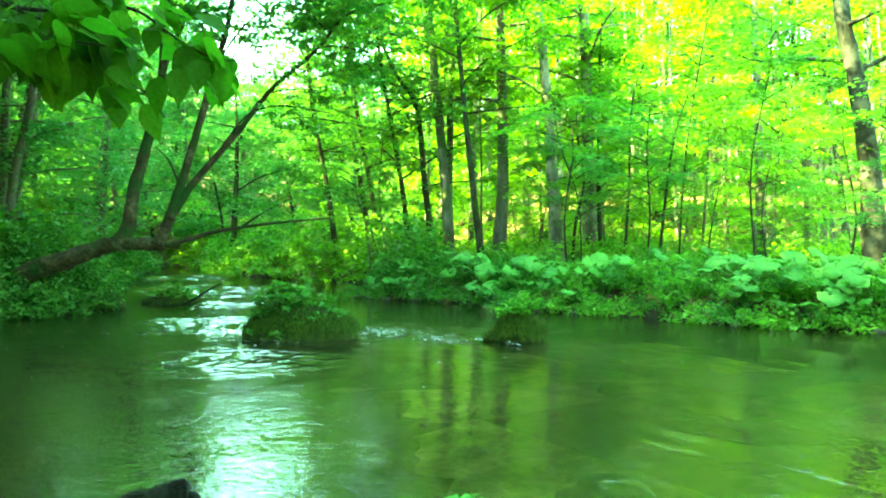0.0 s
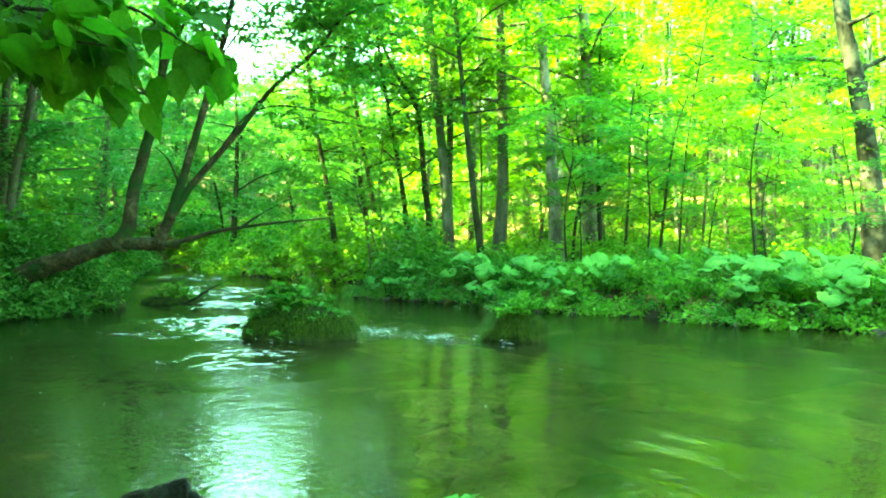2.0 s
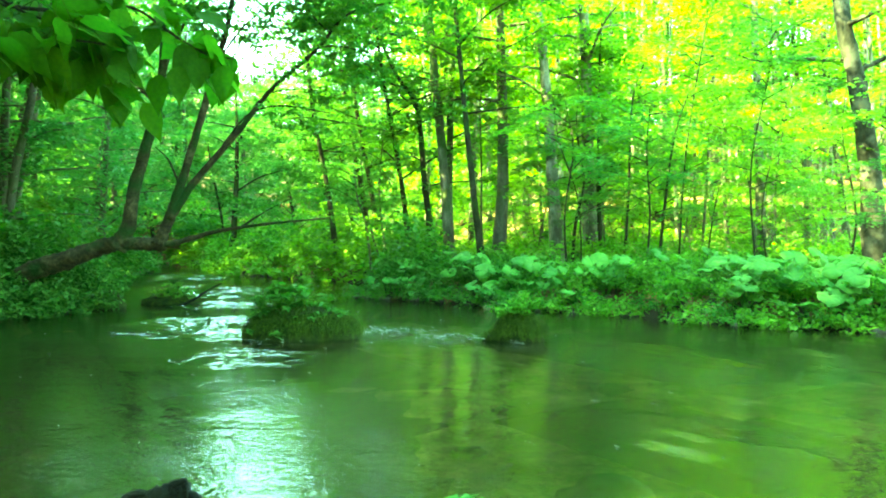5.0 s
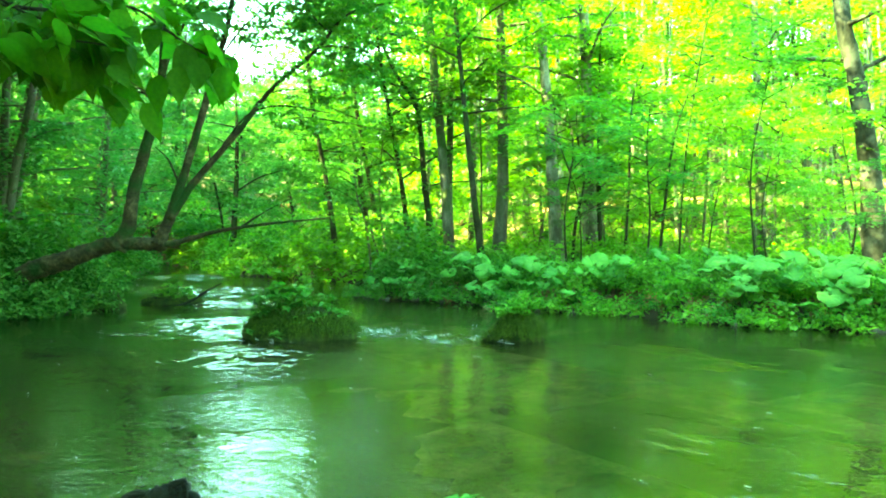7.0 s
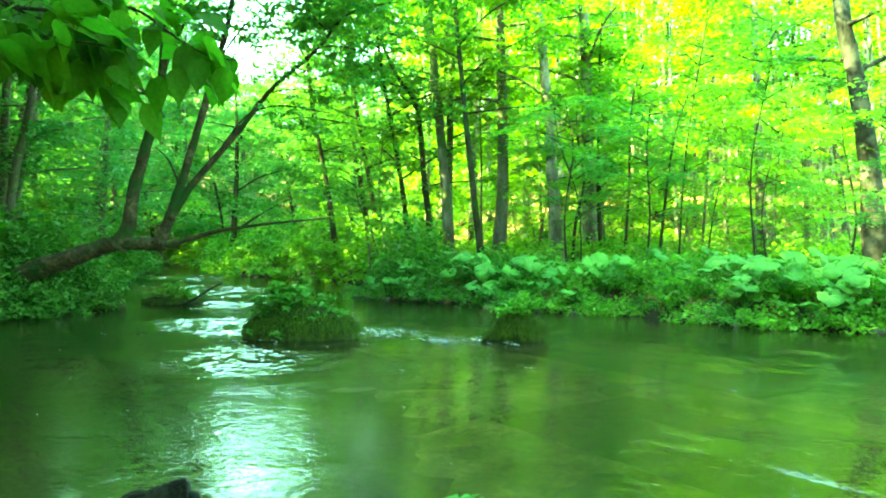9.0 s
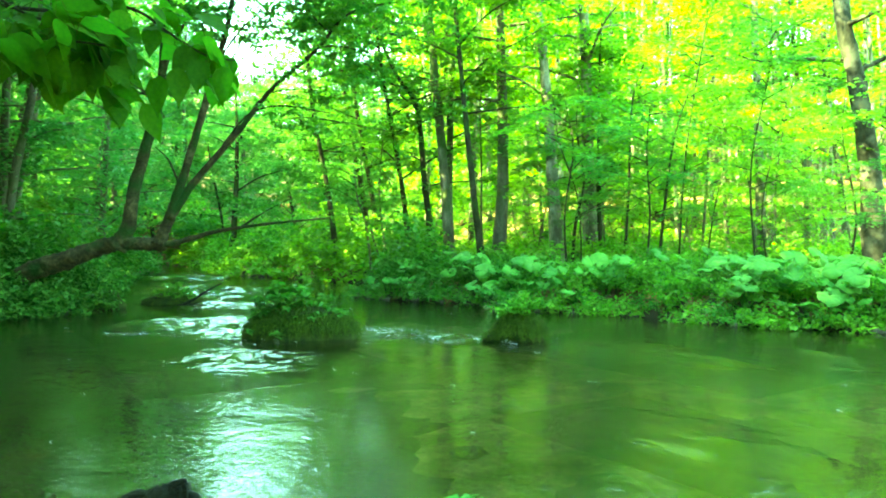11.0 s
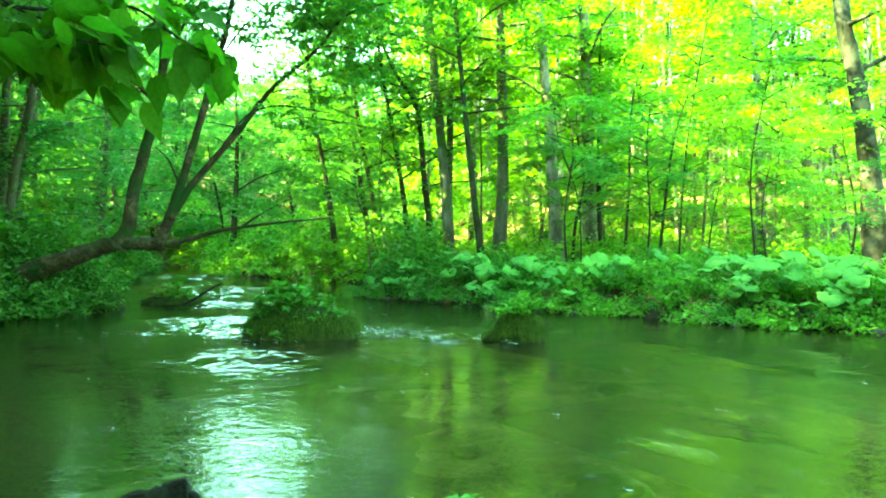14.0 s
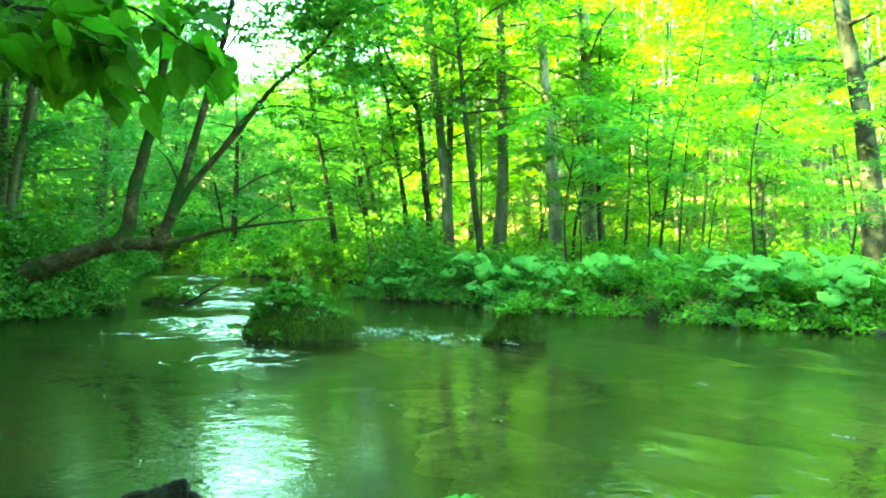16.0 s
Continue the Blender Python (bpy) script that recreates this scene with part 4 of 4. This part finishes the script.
def blades(rng, n, rx, ry, rz, length, hang=1.0):
    """Grass blades that grow out of a hummock and arch over."""
    a, u = rng.uniform(0, 6.28, n), rng.uniform(0.0, 1, n)
    s = np.sqrt(u)
    root = np.stack([rx * s * np.cos(a), ry * s * np.sin(a), rz * np.sqrt(1.02 - u) * 0.9], 1)
    out = unit(np.stack([np.cos(a) * s, np.sin(a) * s, 0.7 * np.ones(n)], 1) + rng.normal(0, 0.75, (n, 3)))
    L = length * rng.uniform(0.4, 1.5, n)[:, None]
    side = unit(np.cross(out, [0, 0, 1.0]) + 1e-4) * 0.0045
    mid = root + out * L * 0.5
    tip = root + out * L * 0.85 + np.array([0, 0, -1.0]) * L * 0.5 * hang * s[:, None]
    v = np.stack([root - side, root + side, mid + side * 0.8, mid - side * 0.8, tip], 1).reshape(-1, 3)
    k = np.arange(n)[:, None] * 5
    return v, np.concatenate([k + np.array([[0, 1, 2]]), k + np.array([[0, 2, 3]]), k + np.array([[3, 2, 4]])])


def islet(x, y, rx, ry, rz, seed, label, grass, sprig_list, spur=None):
    rng = np.random.default_rng(seed)
    ob = thing("mossy_islet", (x, y, 0.0), label, "tussock", "islets in the stream")
    part("mound", mesh_of("mound", *lumpy(rx, ry, rz, seed, 0.10, 18, 36), MOSS, True), ob, "dark mossy mound")
    part("grass", mesh_of("grass", *blades(rng, grass, rx * 1.0, ry * 1.0, rz * 0.98, 0.12, 1.1), GRASS), ob, "arching grass blades")
    if spur:
        sx, sy, sa, sb, sc = spur
        v, f = lumpy(sa, sb, sc, seed + 60)
        part("spur", mesh_of("spur", v + np.array([sx, sy, 0]), f, MOSS, True), ob, "low mossy spur at the waterline")
        v, f = blades(rng, 900, sa, sb, sc, 0.09, 0.9)
        part("grass", mesh_of("grass", v + np.array([sx, sy, 0]), f, GRASS), ob, "arching grass blades")
    tufts, tips = [], []
    for px, py, h, n, size in sprig_list:
        qx, qy = px + rng.normal(0, 0.09, n), py + rng.normal(0, 0.07, n)
        dome = rz * 0.92 * np.sqrt(np.clip(1 - (qx / rx) ** 2 - (qy / ry) ** 2, 0.05, 1))
        heads = np.stack([qx, qy, dome + rng.uniform(0.01, max(h, 0.05), n)], 1)
        tufts.append(sprays(heads, 0.13, 16, size, rng, flat=0.2))
        tips += [(px, py, q) for q in heads[:4]]
    herbs = part("herbs", mesh_of("herbs", *merged(tufts), LEAF_MID if seed == 1 else LEAF_SUN), ob)
    tagged(herbs, "tufts of leafy herbs", kind="stuff")
    for px, py, q in tips:
        part("stem", mesh_of("stem", *tube(np.linspace((px + 0.3 * (q[0] - px), py, rz * 0.6), q, 3), 0.006, 0.003, rng, 4, 0), GRASS), herbs)


islet(-2.1, 10.95, 0.85, 0.50, 0.46, 1, "large mossy tussock islet crowned with grass and leafy herbs in midstream", 17000,
      [(-0.60, 0.0, 0.30, 4, 0.12), (-0.50, -0.15, 0.38, 5, 0.12), (-0.38, 0.05, 0.40, 6, 0.13), (-0.26, -0.12, 0.42, 6, 0.13), (-0.12, 0.02, 0.36, 6, 0.13), (0.02, -0.1, 0.28, 5, 0.12), (0.18, 0.0, 0.24, 5, 0.12),
       (0.36, -0.02, 0.16, 4, 0.11), (0.52, -0.05, 0.10, 3, 0.10), (-0.3, -0.34, 0.05, 2, 0.10), (0.1, -0.36, 0.05, 2, 0.10), (-0.55, -0.28, 0.05, 2, 0.10), (0.32, -0.3, 0.05, 2, 0.10)])
islet(1.10, 10.6, 0.37, 0.28, 0.40, 2, "small grassy tussock islet with a tuft of light herbs", 7000,
      [(0.02, 0, 0.34, 6, 0.085), (0.12, -0.05, 0.3, 5, 0.085), (-0.08, -0.05, 0.28, 5, 0.08), (-0.16, 0.0, 0.16, 3, 0.08)], spur=(-0.34, 0.0, 0.2, 0.16, 0.12))
islet(-6.2, 17.0, 0.75, 0.35, 0.16, 3, "low grassy islet tangled with driftwood", 1500, [(0.05, 0, 0.42, 6, 0.12), (-0.1, 0, 0.35, 4, 0.12), (-0.25, 0, 0.25, 4, 0.11), (0.3, 0, 0.22, 5, 0.11)])


def log(name, line, r0, r1, seed, label, category, material=WET_WOOD, snags=()):
    rng = np.random.default_rng(seed)
    base = np.array(line[0], float)
    ob = thing(name, base, label, category)
    part("stem", mesh_of("stem", *tube(smooth_line(np.array(line) - base, 10), r0, r1, rng, 14, 0.11), material, True), ob)
    for s in snags:
        part("snag", mesh_of("snag", *tube(smooth_line(np.array(s) - base, 4), r0 * 0.45, r1 * 0.25, rng, 7, 0.06), material, True), ob)
    return ob


log("driftwood_branch", [(-6.0, 16.6, -0.05), (-5.6, 16.5, 0.12), (-5.2, 16.4, 0.36), (-4.92, 16.4, 0.50)], 0.034, 0.016, 51, "dead grey branch caught on the low islet, pointing upstream", "driftwood",
    snags=([(-5.5, 16.5, 0.18), (-5.35, 16.4, 0.30), (-5.15, 16.3, 0.26)], [(-6.0, 16.5, 0.0), (-5.6, 16.2, 0.05), (-5.1, 16.1, 0.04)]))
log("driftwood_branch", [(-7.0, 17.2, 0.02), (-6.6, 16.9, 0.12), (-6.2, 16.8, 0.06)], 0.06, 0.03, 52, "dark sodden branch lying on the low islet", "driftwood")
log("fallen_trunk", [(-13.4, 39.5, 0.25), (-11.5, 39.2, 0.22), (-10.2, 39.0, 0.12)], 0.22, 0.16, 53, "dark fallen trunk lying across the upper stream", "log")
log("fallen_trunk", [(-9.2, 35.2, 0.12), (-7.4, 33.6, 0.12), (-6.4, 33.0, 0.05)], 0.16, 0.10, 54, "old trunk lying along the upstream bank", "log")
log("sunken_log", [(-2.35, 3.65, -0.32), (-1.85, 3.85, -0.10), (-1.62, 3.93, 0.0), (-1.47, 3.96, 0.05), (-1.37, 3.97, 0.06)], 0.085, 0.05, 55, "dark rotten log end rising out of the water", "log",
    snags=([(-1.50, 3.95, 0.06), (-1.42, 3.95, 0.11), (-1.38, 3.95, 0.125)], [(-1.42, 3.97, 0.05), (-1.34, 3.97, 0.03), (-1.31, 3.97, 0.0)], [(-1.68, 3.9, 0.03), (-1.62, 3.9, 0.07), (-1.57, 3.9, 0.07)]))


def stones(n, seed):
    rng = random.Random(seed)
    forms = []
    for k in range(5):
        v, f = lumpy(1.0, 0.75, 0.6, 20 + k, 0.35, 6, 9)
        forms.append(mesh_of("stone", v, f, STONE, True))
    pts = along([(-7.5, 15.4), (-8.6, 13.9)], 0.5).tolist() + along(EDGE[1:], 0.55).tolist() + along([(-4.2, 27.2), (-8.7, 31.8)], 0.8).tolist()
    for x, y in pts[:n]:
        ob = new("stone", forms[rng.randrange(5)])
        s = rng.uniform(0.06, 0.2)
        ob.matrix_basis = pose(x + rng.uniform(-0.2, 0.2), y + rng.uniform(-0.25, 0.1), -0.02, rng.uniform(-10, 10), rng.uniform(-10, 10), rng.uniform(0, 360)) @ Matrix.Diagonal((s, s, s, 1))
        tagged(ob, "wet grey stone at the foot of the bank", "stone", "stones at the water's edge")


stones(60, 4)
forms = [mesh_of("sunken_stone", *lumpy(1.0, 0.8, 0.55, 70 + k, 0.35, 8, 12), STONE, True) for k in range(4)]
rng = random.Random(12)
for k, (x, y, r) in enumerate([(1.15, 5.0, 0.34), (1.75, 4.6, 0.22), (2.3, 5.3, 0.26), (0.2, 6.2, 0.2), (3.0, 6.6, 0.28), (-0.1, 4.6, 0.18), (2.9, 4.4, 0.2), (0.7, 7.6, 0.24), (4.3, 7.4, 0.3), (2.0, 8.6, 0.26), (0.9, 4.1, 0.16), (3.6, 5.2, 0.2)]):
    ob = new("sunken_stone", forms[k % 4])
    ob.matrix_basis = pose(x, y, float(land(x, y)) + 0.02, 0, 0, rng.uniform(0, 360)) @ Matrix.Diagonal((r, r, r * 0.9, 1))
    tagged(ob, "dark stone lying under the shallow water", "stone", "sunken stones")
v, f = lumpy(0.45, 0.4, 0.42, 44, 0.4)
boulder = new("boulder", mesh_of("boulder", v, f, MOSS, True))
boulder.location = (-7.3, 15.6, 0.0)
tagged(boulder, "dark moss-covered boulder under the overhanging bank", "rock")

# ---- leafy bough close by ----
def big_leaf(seed):
    """An ovate leaf with a raised midrib, quilted between the veins, tip drawn out."""
    rng = np.random.default_rng(seed)
    rows, v, f = 9, [], []
    for i in range(rows):
        t = i / (rows - 1)
        w = 0.30 * math.sin(math.pi * min(1, t * 1.04) ** 0.72) * (1 - 0.25 * t) + 0.002
        droop = -0.14 * t * t
        for j, s in enumerate((-1.0, -0.5, 0.0, 0.5, 1.0)):
            z = droop + 0.05 * abs(s) ** 1.2 * (w / 0.30) + (0.018 if (i + abs(j - 2)) % 2 else 0) + rng.normal(0, 0.006)
            v.append((s * w, t, z))
    for i in range(rows - 1):
        for j in range(4):
            a = i * 5 + j
            f.append((a, a + 1, a + 6, a + 5))
    return mesh_of("leaf", v, f, LEAF_NEAR, True)


BOUGH = [
    ([(-1.80, 2.2, 2.2), (-1.55, 2.35, 2.24), (-1.38, 2.45, 2.16), (-1.22, 2.5, 2.12), (-1.05, 2.55, 2.13)], 0.006),
    ([(-1.80, 2.2, 2.2), (-1.55, 2.5, 2.16), (-1.42, 2.6, 2.1), (-1.3, 2.7, 2.08)], 0.005),
    ([(-1.80, 2.2, 2.2), (-1.49, 2.3, 2.09), (-1.35, 2.38, 2.03), (-1.28, 2.45, 2.0), (-1.15, 2.52, 1.94), (-1.02, 2.6, 1.92)], 0.009),
    ([(-1.80, 2.2, 2.2), (-1.39, 2.5, 2.19), (-1.22, 2.55, 2.23), (-1.08, 2.6, 2.22), (-0.96, 2.65, 2.14), (-0.85, 2.7, 2.08), (-0.76, 2.7, 2.07)], 0.008),
    ([(-1.80, 2.2, 2.2), (-1.42, 2.2, 2.01), (-1.31, 2.27, 2.02), (-1.21, 2.33, 2.04), (-1.07, 2.4, 2.04)], 0.006),
]


def near_bough():
    rng = np.random.default_rng(77)
    base = np.array([-1.80, 2.2, 2.2])
    ob = thing("leafy_bough", base, "leafy bough with large drooping green leaves hanging over the stream", "branch")
    forms = [big_leaf(k) for k in range(4)]
    for line, r in BOUGH:
        run = smooth_line(np.array(line) - base, 7)
        part("twig", mesh_of("twig", *tube(run, r, 0.003, rng, 7, 0.05), BARK_DARK, True), ob)
        n = 40
        for k in range(n):
            p = run[min(len(run) - 1, int((0.25 + 0.75 * (k + rng.uniform(0, 1)) / n) * (len(run) - 1)))]
            s = rng.uniform(0.10, 0.19)
            root = p
            p = p + rng.normal(0, 1, 3) * np.array([0.05, 0.085, 0.05]) + np.array([0, 0, 0.02])
            leaf = part("leaf", forms[rng.integers(4)], ob)
            leaf.matrix_basis = pose(*p, rng.normal(-32, 26), rng.normal(0, 26), rng.uniform(-170, 40)) @ Matrix.Diagonal((s, s, s, 1))
            part("petiole", mesh_of("petiole", *tube(np.linspace(root, p, 3), 0.0016, 0.0012, rng, 4, 0), GRASS), ob)
    # the hanging leaves at the bough's tip
    for x, y, z, rx, rz, s in [(-0.775, 2.62, 2.03, -78, 170, 0.15), (-0.82, 2.66, 2.09, -58, -105, 0.13), (-0.86, 2.6, 2.05, -70, 190, 0.14), (-0.93, 2.6, 2.02, -74, 200, 0.15),
                               (-0.98, 2.55, 1.98, -80, 175, 0.15), (-0.86, 2.68, 2.10, -60, -70, 0.11)]:
        leaf = part("leaf", forms[0], ob)
        leaf.matrix_basis = pose(x - base[0], y - base[1], z - base[2], rx, 0, rz) @ Matrix.Diagonal((s, s, s, 1))
    return ob


bough = near_bough()

# sprigs at the near water's edge
herb_spots = [(0.16, 3.05, 0.30), (0.11, 3.4, 0.22)]
for k, (x, y, h) in enumerate(herb_spots):
    rng = np.random.default_rng(70 + k)
    ob = thing("water_plant", (x, y, -0.3), "small pale-leaved water plant rising by the near bank", "plant", "plants by the near bank")
    line = smooth_line([(0, 0, 0), (0.01, 0, 0.3), (0.0, 0, 0.3 + h)], 4)
    part("stem", mesh_of("stem", *tube(line, 0.005, 0.003, rng, 5, 0), GRASS, True), ob)
    part("leaves", mesh_of("leaves", *sprays([(0, 0, 0.3 + h), (0.05, 0, 0.28 + h)], 0.06, 5, 0.08, rng), LEAF_BUR), ob)

# ---- foam ----
def foam_sheet(name, rows, seed, label, lift=0.005):
    """Thin broken films of foam or pale flecks, drawn out along the current, lying on the water."""
    rng = np.random.default_rng(seed)
    pieces = []
    for x, y, ln, wd in rows:
        n = 10
        t = np.linspace(-0.5, 0.5, n)
        w = wd * (1 - (2 * t) ** 2) ** 0.7 * rng.uniform(0.5, 1.2, n)
        bend = 0.10 * ln * np.sin(t * 5 + rng.uniform(0, 6))
        px, py = x + FLOW.x * t * ln - FLOW.y * bend, y + FLOW.y * t * ln + FLOW.x * bend
        side = np.array([-FLOW.y, FLOW.x])
        z = lift + ripples(px, py)
        v = np.concatenate([np.stack([px + side[0] * w, py + side[1] * w, z], 1), np.stack([px, py, z + 0.003], 1), np.stack([px - side[0] * w, py - side[1] * w, z], 1)])
        k = np.arange(n - 1)[:, None]
        f = np.concatenate([k + np.array([[n, n + 1, 1, 0]]), k + np.array([[2 * n, 2 * n + 1, n + 1, n]])])
        pieces.append((v, f))
    ob = new(name, mesh_of(name, *merged(pieces), FOAM, True))
    return tagged(ob, label, "foam", kind="stuff")


rng = np.random.default_rng(88)
# White flecks paint small glints and pale streaks on the water besides foam.
flecks = []
for k in range(190):
    y = rng.uniform(3, 40)
    x = rng.uniform(-0.62 * y - 6, 0.55 * y)
    flecks.append((x, y, rng.uniform(0.05, 0.05 + 0.014 * y), rng.uniform(0.0025, 0.0025 + 0.0008 * y)))
pale_flecks = foam_sheet("pale_flecks", flecks, 5, "thin white flecks drifting on the current, foam and painted glints")
riffles = []
for cx, cy, sx, sy, n in [(-1.0, 11.5, 0.35, 0.3, 60), (0.15, 10.7, 0.22, 0.2, 60), (-3.4, 12.5, 0.7, 1.3, 40), (0.95, 10.2, 0.35, 0.15, 4), (-4.6, 16.0, 0.7, 0.5, 18), (-2.6, 10.0, 0.8, 0.3, 8)]:
    for k in range(n):
        riffles.append((cx + rng.normal(0, sx), cy + rng.normal(0, sy), rng.uniform(0.08, 0.35), rng.uniform(0.005, 0.014)))
riffle_foam = foam_sheet("riffle_foam", riffles, 6, "white broken water dancing beside the islets", 0.03)


def standing_wave(x, y, ln, wd, height, waves, seed, label, along=False):
    """Water humped up over a sunken stone: oblique ridges that stay in place, sinking under the surface all round."""
    def hump(s, c):
        u, v = s / (ln / 2), c / (wd / 2)
        fade = np.clip(1 - (u * u + v * v), 0, 1) ** 0.8
        if along:
            s, c = c, s * 0.45
        k = waves / 5.0
        bend = 0.35 * ruffle(s * 1.3 + 5, c * 1.3, seed + 1)
        crest = 1.0 - 2.2 * np.abs(ruffle(k * s + bend * k, 0.55 * k * c, seed + 2)) + 0.5 * ruffle(2.3 * k * s, 1.5 * k * (c + bend), seed + 3) + 0.28 * ruffle(5 * k * s, 4 * k * c, seed + 4)
        return height * fade * (0.35 + 0.65 * crest) - 0.035 * (1 - fade) - 0.004
    v, f = sheet(np.arange(-ln / 2, ln / 2, 0.035 if ln < 5 else 0.09), np.arange(-wd / 2, wd / 2, 0.035 if ln < 5 else 0.09), hump)
    ob = new("standing_wave", mesh_of("standing_wave", v, f, WATER, True))
    ob.matrix_basis = pose(x, y, 0.012, 0, 0, math.degrees(FLOW_ANGLE))
    return tagged(ob, label, "wave", "standing waves")


WAVES = [standing_wave(*row) for row in (
    (1.75, 5.3, 2.6, 1.7, 0.012, 9.0, 1, "smooth glassy standing wave over a sunken stone", True),
    (2.6, 4.7, 2.2, 1.5, 0.011, 10.0, 2, "smooth glassy standing wave over a sunken stone", True),
    (-1.0, 11.4, 1.5, 1.2, 0.060, 9.0, 3, "choppy standing wave beside the large islet"),
    (0.15, 10.7, 1.2, 0.8, 0.065, 10.0, 4, "choppy standing wave between the two islets"),
    (-3.9, 12.4, 4.9, 4.0, 0.03, 30.0, 5, "choppy riffle where the current runs fast"),
    (-2.4, 9.0, 3.6, 3.0, 0.018, 34.0, 6, "choppy riffle below the large islet"),
    (-5.0, 16.8, 3.4, 2.8, 0.036, 24.0, 7, "choppy riffle beside the low islet"),
    (2.8, 9.4, 4.6, 3.0, 0.024, 9.0, 10, "low riffle sliding along the far bank", True),
    (5.2, 8.6, 4.6, 2.8, 0.022, 9.0, 11, "low riffle sliding along the far bank", True),
    (-7.0, 21.5, 8.0, 5.0, 0.06, 17.0, 8, "shallow riffle in the upper stream"),
    (-10.4, 29.5, 9.0, 4.4, 0.08, 11.0, 9, "shallow riffle in the upper stream"))]


def motions():
    drift = 0.5
    rows = [(t, pose(-FLOW.x * drift * 8 + FLOW.x * drift * t, -FLOW.y * drift * 8 + FLOW.y * drift * t, 0)) for t in (0.0, 4.0, 8.0, 12.0, 16.0)]
    walk(water, rows)
    walk(pale_flecks, rows)
    steps = [i * 0.5 for i in range(33)]
    walk(riffle_foam, [(t, pose(0.05 * math.sin(5.1 * t), -0.06 * math.sin(4.3 * t + 1), 0.006 * math.sin(6.7 * t), 0, 0, 0.4 * math.sin(3.7 * t))) for t in steps])
    for k, wave in enumerate(WAVES):
        home = wave.matrix_basis.copy()
        walk(wave, [(t, Matrix.Translation((0.05 * math.sin(2.9 * t + k), 0.06 * math.sin(2.3 * t + 2 * k), 0.007 * math.sin(4.1 * t + 3 * k))) @ home) for t in steps])
    walk(bough, [(t, pose(-1.80, 2.2, 2.2, 0.35 * math.sin(0.9 * t), 0.3 * math.sin(0.75 * t + 1), 0.25 * math.sin(0.6 * t))) for t in steps])


motions()
